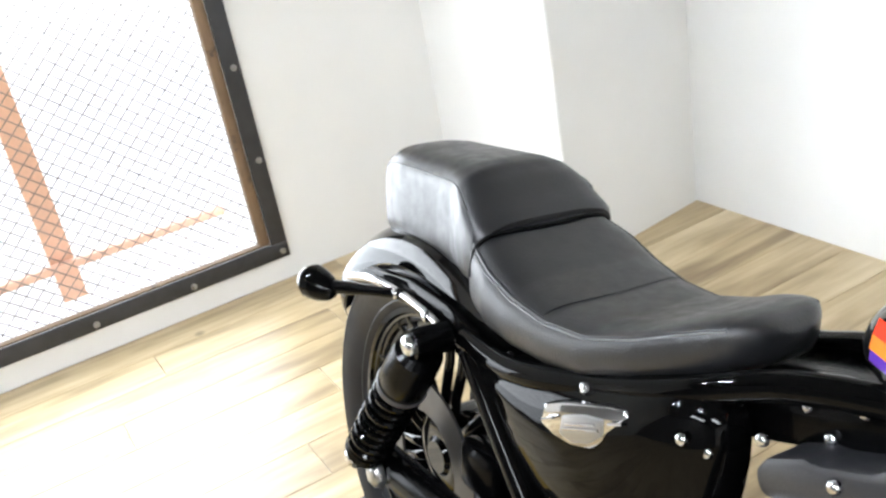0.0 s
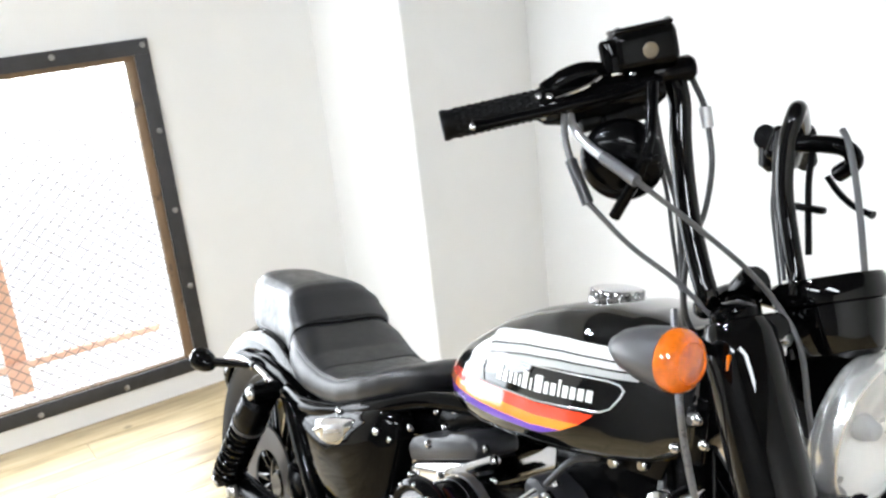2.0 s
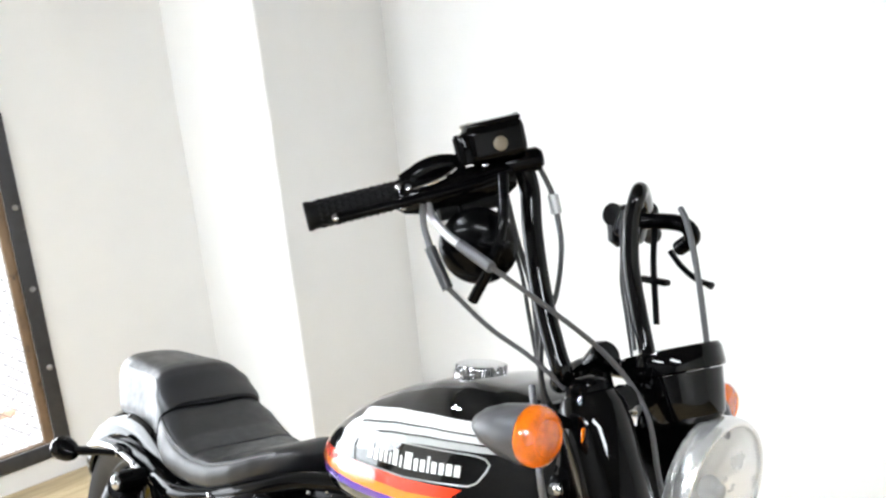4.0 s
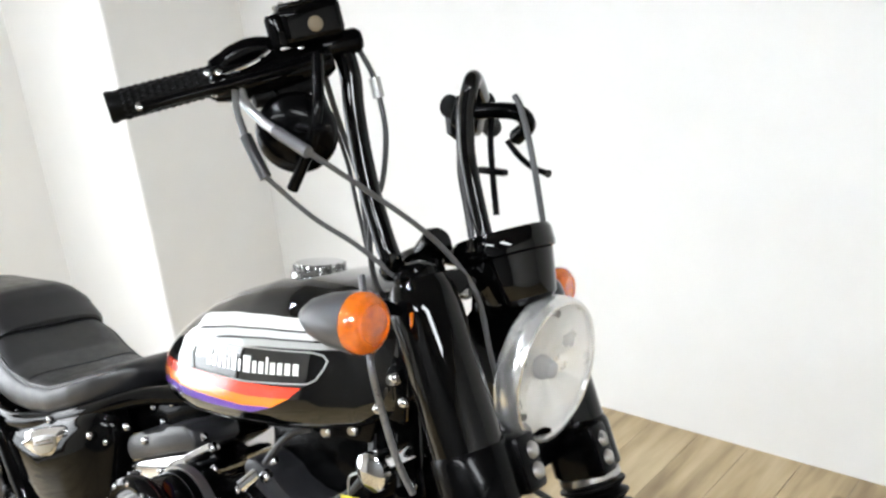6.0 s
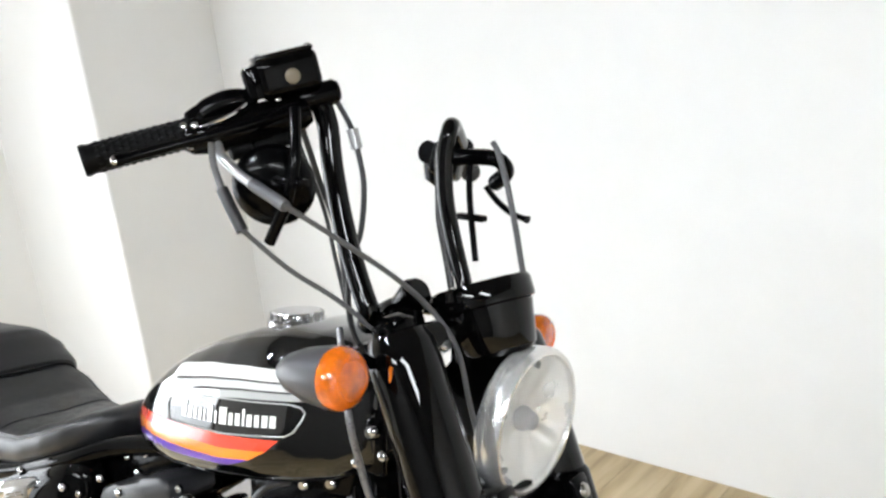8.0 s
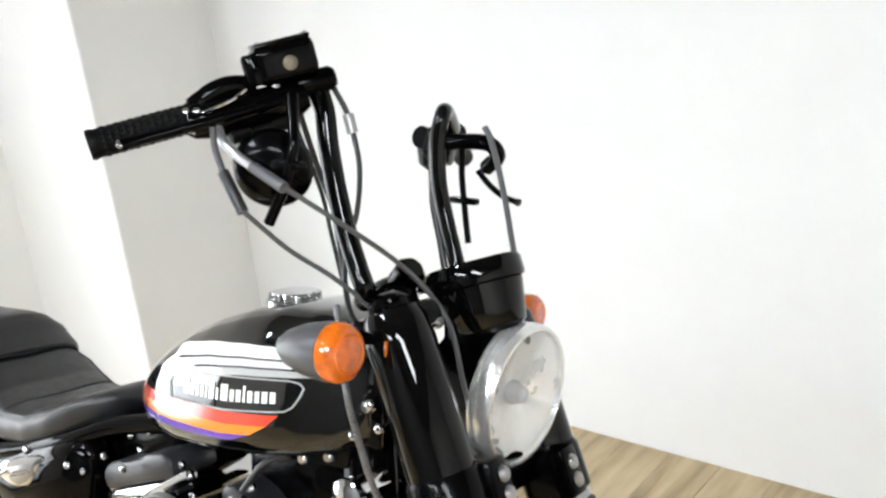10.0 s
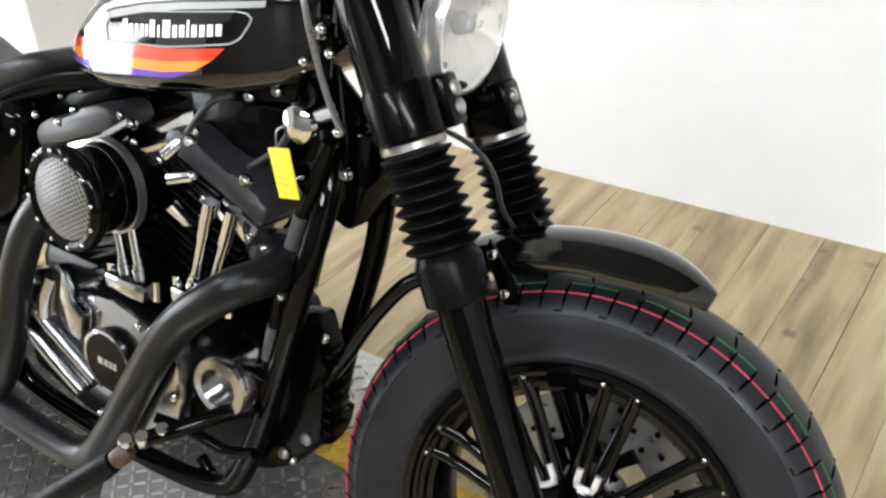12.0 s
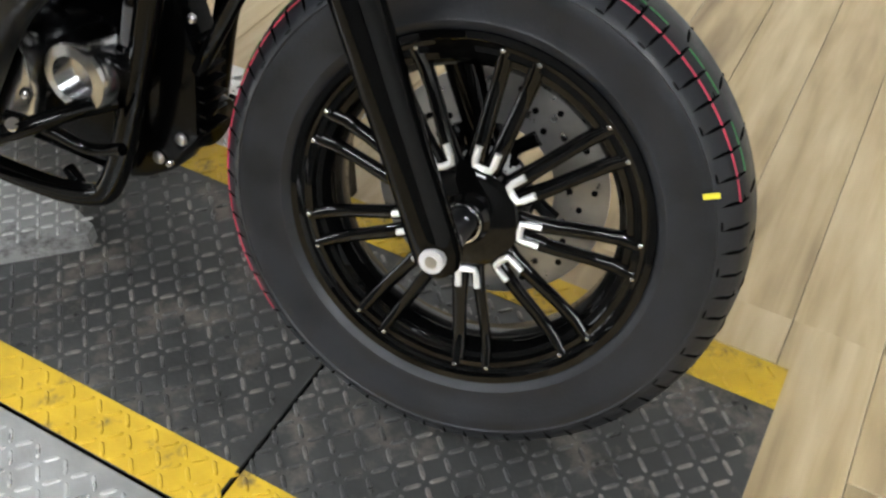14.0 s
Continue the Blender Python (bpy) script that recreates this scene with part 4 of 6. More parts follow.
bm = bmesh.new()
tube(bm, [on_bar(t, 0.004, u) for t, u in ((0.60, -0.002), (0.57, -0.004), (0.50, -0.006), (0.36, -0.008), (0.22, -0.008), (0.12, -0.007), (0.08, -0.006))], [0.012, 0.0165, 0.0185, 0.0200, 0.0190, 0.0185, 0.014], 20)
sw = part("switch_housing", bm, GLOSS, bike, "black throttle and switch housing")
bm = bmesh.new()
tube(bm, smooth_line([on_bar(0.57, 0.012, 0.002), on_bar(0.50, 0.020, 0.004), on_bar(0.40, 0.022, 0.008), on_bar(0.33, 0.018, 0.014)], 4), [0.002] * 12 + [0.0015], 8)
part("housing_edge", bm, CHROME, sw)
bm = bmesh.new()
tube(bm, smooth_line([on_bar(0.57, 0.0, 0.008), on_bar(0.50, -0.002, 0.014), on_bar(0.40, -0.002, 0.019), on_bar(0.32, -0.002, 0.016), on_bar(0.27, 0, 0.012)], 4), [0.004] + [0.008] * 4 + [0.009] * 8 + [0.007] * 3 + [0.003], 14, 1.25)
part("throttle_housing_cap", bm, SATIN, sw)
for t, u in ((0.30, -0.028), (0.22, -0.026), (0.40, -0.026)):
    bm = bmesh.new()
    tube(bm, [on_bar(t + d, 0.010, u) for d in (-0.05, -0.04, 0.04, 0.05)], [0.005, 0.009, 0.009, 0.005], 10)
    part("switch", bm, SOFT_RUBBER, sw)
bolts([on_bar(0.59, 0.010, 0.008), on_bar(0.585, 0.013, -0.012), on_bar(0.55, 0.016, 0.006), on_bar(0.20, 0.014, 0.010)], (0.62, -0.55, 0.4), 0.0038, 0.003, CHROME, sw)
# brake master cylinder: reservoir, lid, sight glass, clamp and lever
RMX = -BAR.normalized()
RMZ = (Vector((0, 0, 1)) - RMX * RMX.z).normalized()
SGM = Matrix((RMX, RMZ.cross(RMX), RMZ)).transposed().to_4x4()
SGM.translation = on_bar(0.165, 0.004, 0.031)
bm = bmesh.new()
box(bm, (-0.023, -0.020, -0.020), (0.039, 0.020, 0.019), 0.009, SGM, 3)
tube(bm, [SGM @ Vector((-0.024, -0.008, h)) for h in (-0.017, -0.015, 0.010, 0.014)], [0.008, 0.0105, 0.0105, 0.008], 18)
mc = part("brake_reservoir", bm, GLOSS, bike, "black brake fluid reservoir with sight glass")
bm = bmesh.new()
box(bm, (-0.020, -0.0175, 0.0165), (0.0365, 0.0175, 0.0215), 0.0022, SGM, 2)
part("reservoir_lid", bm, GLOSS, mc)
bm = bmesh.new()
bolt(bm, SGM @ Vector((0.010, -0.0195, -0.003)), SGM.to_3x3() @ Vector((0, -1, 0)), 0.0075, 0.002)
part("sight_glass", bm, plain("sight_glass", (0.16, 0.13, 0.09), 0.12, vary=0.3), mc)
bolts([SGM @ Vector(p) for p in ((-0.016, -0.013, 0.0215), (0.032, -0.013, 0.0215))], SGM.to_3x3() @ Vector((0, 0, 1)), 0.003, 0.002, STEEL, mc)
bm = bmesh.new()
tube(bm, [on_bar(t, 0.003, 0.003) for t in (0.12, 0.10, -0.05, -0.07)], [0.010, 0.0130, 0.0125, 0.009], 18)
part("bar_clamp", bm, SATIN, mc)
bm = bmesh.new()
tube(bm, smooth_line([on_bar(0.10, 0.022, -0.002), on_bar(0.30, 0.030, -0.004), on_bar(0.55, 0.030, -0.005), on_bar(0.75, 0.028, -0.005), on_bar(0.88, 0.028, -0.005)], 5), [0.0065] * 6 + [0.0062] * 13 + [0.0075, 0.0085], 12, 0.8)
part("brake_lever", bm, SATIN, bike)
# mirror hung below the right bar
MM = aim((0.386, -0.186, 1.108), (-0.62, 0.72, 0.18)) @ Matrix.Scale(1.2, 4)
bm = lathe(bmesh.new(), [(0.0, -0.013), (0.018, -0.011), (0.029, -0.005), (0.0325, 0.003), (0.032, 0.008), (0.0, 0.008)], MM, 36)
mir = part("mirror", bm, SATIN, bike, "round black mirror slung under the bar")
bm = lathe(bmesh.new(), [(0.0, 0.0085), (0.030, 0.0085), (0.030, 0.0095), (0.0, 0.0098)], MM, 32)
part("mirror_glass", bm, plain("mirror_silver", (0.8, 0.8, 0.8), 0.03, metal=1.0, vary=0.0), mir)
bm = bmesh.new()
tube(bm, smooth_line([(0.412, -0.182, 1.180), (0.424, -0.192, 1.155), (0.430, -0.198, 1.132), (0.424, -0.202, 1.100), (0.402, -0.204, 1.060)], 4), 0.0055, 10)
box(bm, (0.404, -0.205, 1.112), (0.442, -0.190, 1.120), 0.003)
part("mirror_stem", bm, SATIN, mir)

# left controls
control("clutch_perch", (0.240, 0.239, 1.104), (-0.45, 0.82, -0.30), (0.050, 0.040, 0.044), 10)
bm = bmesh.new()
tube(bm, [(0.211, 0.229, 1.116), (0.211, 0.249, 1.112), (0.211, 0.256, 1.081), (0.215, 0.258, 1.072)], [0.016, 0.020, 0.020, 0.012], 16)
part("clutch_switch", bm, SATIN, bike)
bm = bmesh.new()
tube(bm, smooth_line([(0.258, 0.216, 1.110), (0.296, 0.230, 1.114), (0.326, 0.238, 1.112), (0.333, 0.248, 1.096), (0.305, 0.262, 1.078)], 4), 0.011, 12)
part("lever_bracket", bm, SATIN, bike)
bm = bmesh.new()
tube(bm, smooth_line([(0.286, 0.266, 1.072), (0.302, 0.273, 1.052), (0.322, 0.280, 1.037), (0.346, 0.282, 1.031)], 4), [0.006] * 12 + [0.008], 10, 0.7)
part("clutch_lever", bm, SATIN, bike)
bm = bmesh.new()
tube(bm, smooth_line([(0.283, 0.234, 1.110), (0.283, 0.234, 1.070), (0.288, 0.234, 1.030), (0.297, 0.234, 0.974)], 4), 0.0046, 10)
box(bm, (0.264, 0.227, 1.028), (0.311, 0.241, 1.037), 0.003)
part("mirror_stem", bm, SATIN, bike)

# cables and hoses
BRIGHT_HOSE = plain("grey_braided_hose", (0.15, 0.15, 0.155), 0.3, metal=0.5, vary=0.2, scale=300)
CABLE = plain("cable_sleeve", (0.016, 0.016, 0.017), 0.35)
GREY_CABLE = plain("grey_cable_sleeve", (0.075, 0.075, 0.078), 0.38)
WHITE_SLEEVE = plain("pale_cable_elbow", (0.55, 0.55, 0.55), 0.3, metal=0.8)


def cable(points, r=0.0042, mat=None, name="cable"):
    bm = bmesh.new()
    tube(bm, smooth_line(points, 7), r, 10)
    return part(name, bm, mat or CABLE, bike)


cable([(0.338, -0.212, 1.158), (0.346, -0.215, 1.138), (0.372, -0.215, 1.121), (0.392, -0.215, 1.113)], 0.0046, WHITE_SLEEVE, "cable_elbow")
cable([(0.392, -0.215, 1.113), (0.436, -0.214, 1.097)], 0.0056, GREY_CABLE, "cable_adjuster")
cable([(0.434, -0.214, 1.098), (0.458, -0.165, 1.062), (0.476, -0.110, 1.022), (0.486, -0.07, 0.985), (0.508, -0.060, 0.950), (0.520, -0.055, 0.900), (0.522, -0.040, 0.850), (0.505, -0.02, 0.800)], 0.0026, GREY_CABLE)
cable([(0.346, -0.224, 1.148), (0.348, -0.224, 1.128), (0.358, -0.222, 1.104)], 0.0034, GREY_CABLE, "cable_elbow")
cable([(0.357, -0.222, 1.106), (0.370, -0.220, 1.086), (0.380, -0.217, 1.069)], 0.0058, CABLE, "cable_adjuster")
cable([(0.380, -0.217, 1.070), (0.400, -0.180, 1.032), (0.425, -0.145, 1.003), (0.446, -0.115, 0.972), (0.450, -0.080, 0.940), (0.430, -0.040, 0.900)], 0.0026, GREY_CABLE)
cable([on_bar(-0.05, 0.004, -0.006), (0.397, -0.098, 1.163), (0.403, -0.094, 1.140), (0.412, -0.094, 1.105), (0.414, -0.100, 1.060), (0.408, -0.110, 1.020), (0.412, -0.105, 0.955), (0.430, -0.06, 0.90)], 0.0028)
cable([(0.398, -0.097, 1.160), (0.403, -0.095, 1.141)], 0.0060, ALLOY, "hose_fitting")
cable([(0.372, -0.140, 1.165), (0.362, -0.108, 1.110), (0.380, -0.100, 1.060), (0.390, -0.098, 1.010), (0.396, -0.095, 0.965), (0.380, -0.07, 0.93)], 0.0031)
cable([(0.352, -0.130, 1.155), (0.366, -0.105, 1.080), (0.378, -0.10, 1.030), (0.390, -0.095, 0.980)], 0.0022)
cable([(0.258, 0.195, 1.125), (0.284, 0.170, 1.085), (0.288, 0.166, 1.050), (0.302, 0.164, 1.005), (0.328, 0.150, 0.955)], 0.0026)
cable([(0.252, 0.200, 1.112), (0.276, 0.176, 1.060), (0.282, 0.172, 1.030), (0.298, 0.168, 0.985), (0.324, 0.150, 0.945)], 0.0022)
cable([(0.322, 0.232, 1.134), (0.336, 0.228, 1.118), (0.355, 0.225, 1.072), (0.374, 0.224, 1.005), (0.388, 0.222, 0.940), (0.400, 0.19, 0.880), (0.405, 0.14, 0.83)], 0.0040, GREY_CABLE)
cable([(0.416, -0.130, 0.969), (0.465, -0.165, 0.903), (0.469, -0.155, 0.856), (0.479, -0.142, 0.800), (0.485, -0.125, 0.760)], 0.0034, BRIGHT_HOSE, "brake_hose")
cable([(0.53, -0.04, 0.765), (0.575, -0.02, 0.748), (0.600, 0.0, 0.715), (0.607, 0.02, 0.665), (0.612, 0.05, 0.63)], 0.0031)
cable([(0.502, -0.03, 0.855), (0.500, -0.045, 0.820), (0.512, -0.05, 0.795), (0.528, -0.035, 0.805)], 0.0022)

# ---- tank ----
TANK = [(-0.078, 0.738, 0.754, 0.024), (-0.068, 0.731, 0.767, 0.046), (-0.052, 0.727, 0.784, 0.061), (-0.022, 0.723, 0.808, 0.078), (0.005, 0.722, 0.826, 0.089), (0.04, 0.722, 0.848, 0.099), (0.08, 0.725, 0.871, 0.106), (0.13, 0.731, 0.893, 0.110), (0.19, 0.739, 0.914, 0.111),
        (0.25, 0.750, 0.927, 0.108), (0.31, 0.764, 0.931, 0.100), (0.36, 0.778, 0.926, 0.086), (0.395, 0.798, 0.916, 0.064), (0.412, 0.828, 0.900, 0.034)]


def tank_dims(x):
    """Widest level, height above it, depth below it, half width."""
    z0, z1, w = lerp(TANK, x)
    c = z0 + 0.24 * (z1 - z0)
    return c, z1 - c, c - z0, w


# the flanks stand nearly upright, rounded into the top and turned in sharply at the foot
TOP_Y, TOP_Z, FOOT_Y, FOOT_Z = 0.46, 0.95, 0.12, 0.66


def tank_ring(x, n=52):
    c, up, down, w = tank_dims(x)
    out = []
    for k in range(n):
        a = 2 * math.pi * k / n
        ca, sa = math.cos(a), math.sin(a)
        ey, ez, h = (TOP_Y, TOP_Z, up) if sa >= 0 else (FOOT_Y, FOOT_Z, down)
        out.append(Vector((x, w * math.copysign(abs(ca) ** ey, ca), c + h * math.copysign(abs(sa) ** ez, sa))))
    return out


def tank_side(x, z, grow):
    """A point just off the tank's right flank."""
    c, up, down, w = tank_dims(x)
    ey, ez, h = (TOP_Y, TOP_Z, up) if z >= c else (FOOT_Y, FOOT_Z, down)
    q = min(0.999, abs((z - c) / h)) ** (1 / ez)
    y = w * (max(0.0, 1 - q * q)) ** (ey / 2)
    return Vector((x, -(y + grow), z))


bm = bmesh.new()
xs = [-0.078, -0.075, -0.068, -0.060, -0.052, -0.042, -0.032, -0.022] + [-0.012 + 0.01 * k for k in range(40)] + [0.387, 0.395, 0.404, 0.412]
skin(bm, [tank_ring(x) for x in xs])
tank = part("fuel_tank", bm, TANK_BLACK, bike, "black fuel tank with white, red, orange and purple stripes")


def stripe(name, top, low, x0, x1, material, slant=0.0, grow=0.0007, n=34, m=5):
    """A painted band on the tank's flank between two curves."""
    bm = bmesh.new()
    grid = []
    for i in range(n + 1):
        row = []
        for j in range(m + 1):
            t = j / m
            x = x0 + (x1 - slant * t - x0) * i / n
            a, b = lerp(top, x)[0], lerp(low, x)[0]
            row.append(bm.verts.new(tank_side(x, a + (b - a) * t, grow)))
        grid.append(row)
    for i in range(n):
        for j in range(m):
            bm.faces.new((grid[i][j], grid[i + 1][j], grid[i + 1][j + 1], grid[i][j + 1]))
    return part(name, bm, material, tank)


def band(f0, f1):
    hi = [(0.04, 0.838), (0.09, 0.858), (0.158, 0.874), (0.225, 0.884), (0.35, 0.897)]
    lo = [(0.04, 0.800), (0.09, 0.818), (0.150, 0.835), (0.225, 0.848), (0.35, 0.867)]
    return [(a[0], a[1] + (b[1] - a[1]) * f0) for a, b in zip(hi, lo)], [(a[0], a[1] + (b[1] - a[1]) * f1) for a, b in zip(hi, lo)]


stripe("white_stripe", *band(0.0, 0.40), 0.075, 0.345, WHITE_PAINT, 0.0)
stripe("silver_stripe", *band(0.46, 0.70), 0.072, 0.348, plain("light_silver_paint", (0.55, 0.56, 0.55), 0.15, coat=1.0, vary=0.03), 0.0)
stripe("grey_stripe", *band(0.76, 1.0), 0.070, 0.340, SILVER_PAINT, 0.0)
RT = [(-0.05, 0.769), (0.0, 0.778), (0.07, 0.786), (0.134, 0.793), (0.20, 0.799), (0.29, 0.813)]
RB = [(-0.05, 0.757), (0.0, 0.764), (0.07, 0.771), (0.133, 0.777), (0.20, 0.783), (0.29, 0.799)]
OB = [(-0.05, 0.746), (0.0, 0.751), (0.07, 0.757), (0.12, 0.762), (0.19, 0.769), (0.29, 0.788)]
PB = [(-0.05, 0.738), (0.0, 0.741), (0.06, 0.746), (0.12, 0.752), (0.20, 0.763), (0.29, 0.778)]
stripe("red_stripe", RT, RB, -0.052, 0.291, RED_PAINT, 0.020)
stripe("orange_stripe", RB, OB, -0.052, 0.271, ORANGE_PAINT, 0.027)
stripe("purple_stripe", OB, PB, -0.050, 0.244, PURPLE_PAINT, 0.035)

# badge: a thin outlined panel with the maker's lettering drawn as plain bars
BT = [(0.06, 0.822), (0.157, 0.836), (0.313, 0.858)]
BB = [(0.06, 0.786), (0.134, 0.794), (0.201, 0.801), (0.303, 0.820)]


def badge_at(x, t, grow=0.0008):
    a, b = lerp(BT, x)[0], lerp(BB, x)[0]
    return tank_side(x, a + (b - a) * t, grow)


line = [badge_at(0.085 + 0.20 * k / 20, 0.0) for k in range(21)] + [badge_at(0.305, 0.0), badge_at(0.319, 0.05), badge_at(0.325, 0.18), badge_at(0.322, 0.40), badge_at(0.312, 0.80), badge_at(0.300, 0.98), badge_at(0.288, 1.0)]
line += [badge_at(0.270 - 0.185 * k / 20, 1.0) for k in range(0, 21)] + [badge_at(0.079, 0.5), badge_at(0.085, 0.0)]
bm = bmesh.new()
tube(bm, line, 0.0011, 6, cap=False)
part("badge_outline", bm, SILVER_PAINT, tank)
bars = [(0.128, 0.137), (0.140, 0.148), (0.151, 0.157), (0.160, 0.166), (0.169, 0.173), (0.176, 0.185), (0.189, 0.193), (0.197, 0.209), (0.212, 0.219), (0.222, 0.230), (0.233, 0.237), (0.240, 0.248), (0.251, 0.258), (0.261, 0.269), (0.272, 0.280)]
for k, (a, b) in enumerate(bars):
    a, b = a - 0.012 + (a - 0.128) * 0.12, b - 0.012 + (b - 0.128) * 0.12
    bm = bmesh.new()
    t0 = 0.24 if k in (0, 5, 7, 10) else 0.38
    g = [[bm.verts.new(badge_at(a + (b - a) * i / 2, t0 + (0.74 - t0) * j / 2, 0.0011)) for j in range(3)] for i in range(3)]
    for i in range(2):
        for j in range(2):
            bm.faces.new((g[i][j], g[i + 1][j], g[i + 1][j + 1], g[i][j + 1]))
    part("badge_bar", bm, WHITE_PAINT, tank)
CAPM = aim((0.205, 0, 0.917), (-0.06, 0, 1))
bm = lathe(bmesh.new(), [(0.036, -0.004), (0.036, 0.003), (0.034, 0.005), (0.031, 0.005), (0.031, 0.010), (0.029, 0.013), (0.012, 0.0145), (0.0, 0.0145)], CAPM, 36)
cap = part("fuel_cap", bm, CHROME, tank, "chrome fuel cap")
bm = bmesh.new()
for k in range(24):
    a = 2 * math.pi * k / 24
    rod(bm, CAPM @ Vector((0.0312 * math.cos(a), 0.0312 * math.sin(a), 0.0055)), CAPM @ Vector((0.0312 * math.cos(a), 0.0312 * math.sin(a), 0.0115)), 0.0022, segs=6)
tagged(part("cap_knurl", bm, CHROME, cap), kind="stuff")

# ---- seat ----
def cushion(table, x0, x1, n, e_side, e_top, crown=0.0, segs=40):
    bm = bmesh.new()
    rings = []
    for k in range(n + 1):
        x = x0 + (x1 - x0) * k / n
        z0, z1, w = lerp(table, x)
        c, h = (z0 + z1) / 2, (z1 - z0) / 2
        ring = []
        for i in range(segs):
            a = 2 * math.pi * i / segs
            ca, sa = math.cos(a), math.sin(a)
            y = w * math.copysign(abs(ca) ** e_side, ca)
            z = c + h * math.copysign(abs(sa) ** e_top, sa)
            if sa > 0:
                z += crown * (1 - (y / max(w, 1e-4)) ** 2)
            ring.append(Vector((x, y, z)))
        rings.append(ring)
    skin(bm, rings)
    return bm


SEAT_Y = -0.003
RIDER = [(-0.552, 0.630, 0.696, 0.070), (-0.544, 0.608, 0.704, 0.090), (-0.524, 0.594, 0.704, 0.104), (-0.484, 0.588, 0.690, 0.114), (-0.434, 0.588, 0.674, 0.117), (-0.374, 0.594, 0.666, 0.116), (-0.314, 0.607, 0.671, 0.113), (-0.254, 0.630, 0.692, 0.104), (-0.214, 0.646, 0.711, 0.092), (-0.189, 0.658, 0.720, 0.079), (-0.172, 0.667, 0.723, 0.065), (-0.161, 0.675, 0.721, 0.050), (-0.154, 0.683, 0.716, 0.034), (-0.150, 0.692, 0.708, 0.018)]
PILLION = [(-0.856, 0.610, 0.674, 0.030), (-0.851, 0.600, 0.698, 0.045), (-0.836, 0.596, 0.718, 0.057), (-0.806, 0.600, 0.732, 0.066), (-0.766, 0.604, 0.739, 0.071), (-0.706, 0.608, 0.744, 0.074), (-0.656, 0.610, 0.749, 0.077), (-0.616, 0.612, 0.752, 0.083), (-0.594, 0.614, 0.750, 0.090), (-0.572, 0.616, 0.739, 0.098), (-0.551, 0.620, 0.723, 0.102), (-0.532, 0.628, 0.711, 0.102), (-0.522, 0.638, 0.704, 0.094)]
NARROW = [(-0.548, 0.0), (-0.48, 0.002), (-0.40, 0.009), (-0.32, 0.015), (-0.25, 0.014), (-0.146, 0.006)]   # tucked in on the far side


def shifted(bm, dy):
    for v in bm.verts:
        v.co.y += dy
    return bm


def tucked(bm):
    for v in bm.verts:
        if v.co.y > 0:
            z0, z1, w = lerp(RIDER, v.co.x)
            v.co.y *= 1 - 2 * lerp(NARROW, v.co.x)[0] / w
    return bm


bm = shifted(tucked(cushion(RIDER, -0.552, -0.150, 90, 0.50, 0.62, -0.003)), SEAT_Y)
seat = part("seat", bm, VINYL, bike, "black stitched vinyl two-up seat")
bm = shifted(cushion(PILLION, -0.856, -0.522, 64, 0.50, 0.46, 0.003), SEAT_Y + 0.008)
pillion = part("pillion_pad", bm, VINYL, seat)


def on_seat(table, x, f, e_side, e_top, crown, grow):
    z0, z1, w = lerp(table, x)
    c, h = (z0 + z1) / 2, (z1 - z0) / 2
    y = w * f
    if table is RIDER and f > 0:
        y -= 2 * lerp(NARROW, x)[0] * f
    ca = min(1.0, abs(f)) ** (1 / e_side)
    sa = math.sqrt(max(0.0, 1 - ca * ca))
    return Vector((x, y + SEAT_Y + (0.008 if table is PILLION else 0), c + h * sa ** e_top + crown * (1 - f * f) + grow))


def piping(table, x0, x1, f, e_side, e_top, crown, r, mat, parent, name):
    for s in (-1, 1):
        bm = bmesh.new()
        tube(bm, [on_seat(table, x0 + (x1 - x0) * k / 50, s * f, e_side, e_top, crown, 0.0003) for k in range(51)], r, 7)
        part(name, bm, mat, parent)


THREAD = plain("grey_seat_thread", (0.16, 0.16, 0.165), 0.6)
piping(RIDER, -0.530, -0.178, 0.93, 0.50, 0.62, -0.004, 0.0022, VINYL, seat, "seam")
piping(RIDER, -0.530, -0.178, 0.955, 0.50, 0.62, -0.004, 0.0011, THREAD, seat, "stitch")
piping(PILLION, -0.835, -0.560, 0.93, 0.50, 0.46, 0.003, 0.0013, VINYL, pillion, "seam")
bm = bmesh.new()
tube(bm, [on_seat(RIDER, -0.512 - 0.010 * (k / 20) ** 2, k / 20, 0.50, 0.62, -0.003, 0.0016) for k in range(-20, 21)], 0.0026, 7)
part("cross_piping", bm, SOFT_RUBBER, seat)
bm = bmesh.new()
tube(bm, [on_seat(RIDER, -0.375 - 0.008 * (k / 20) ** 2, k / 20, 0.50, 0.62, -0.003, 0.0003) for k in range(-18, 19)], 0.0010, 7)
part("cross_seam", bm, VINYL, seat)

bm = bmesh.new()
prism(bm, [(-0.40, 0.585), (-0.26, 0.625), (-0.14, 0.672), (-0.04, 0.705), (0.02, 0.722), (0.03, 0.690), (-0.03, 0.655), (-0.10, 0.630), (-0.30, 0.560), (-0.40, 0.545)], -0.052, 0.070, 0.010)
part("frame_panel", bm, SATIN, bike)
bolts([(-0.10, -0.053, 0.672), (-0.075, -0.053, 0.655), (-0.05, -0.053, 0.690)], (0, -1, 0.2), 0.006, 0.005, CHROME, bike)

# ---- rear: fender, struts, shocks, belt, frame ----
RC = Vector((-0.69, -0.005, 0.302))
BACK = Vector((-0.068, -0.003, -0.024))   # rear end's set relative to the first plan

fender(RC, 0.330, 0.080, 156, 30, lambda b: b, WHEEL_BLACK, "rear_fender", "gloss black rear mudguard", 0.25)
def back(bm):
    for v in bm.verts:
        v.co += BACK
    return bm


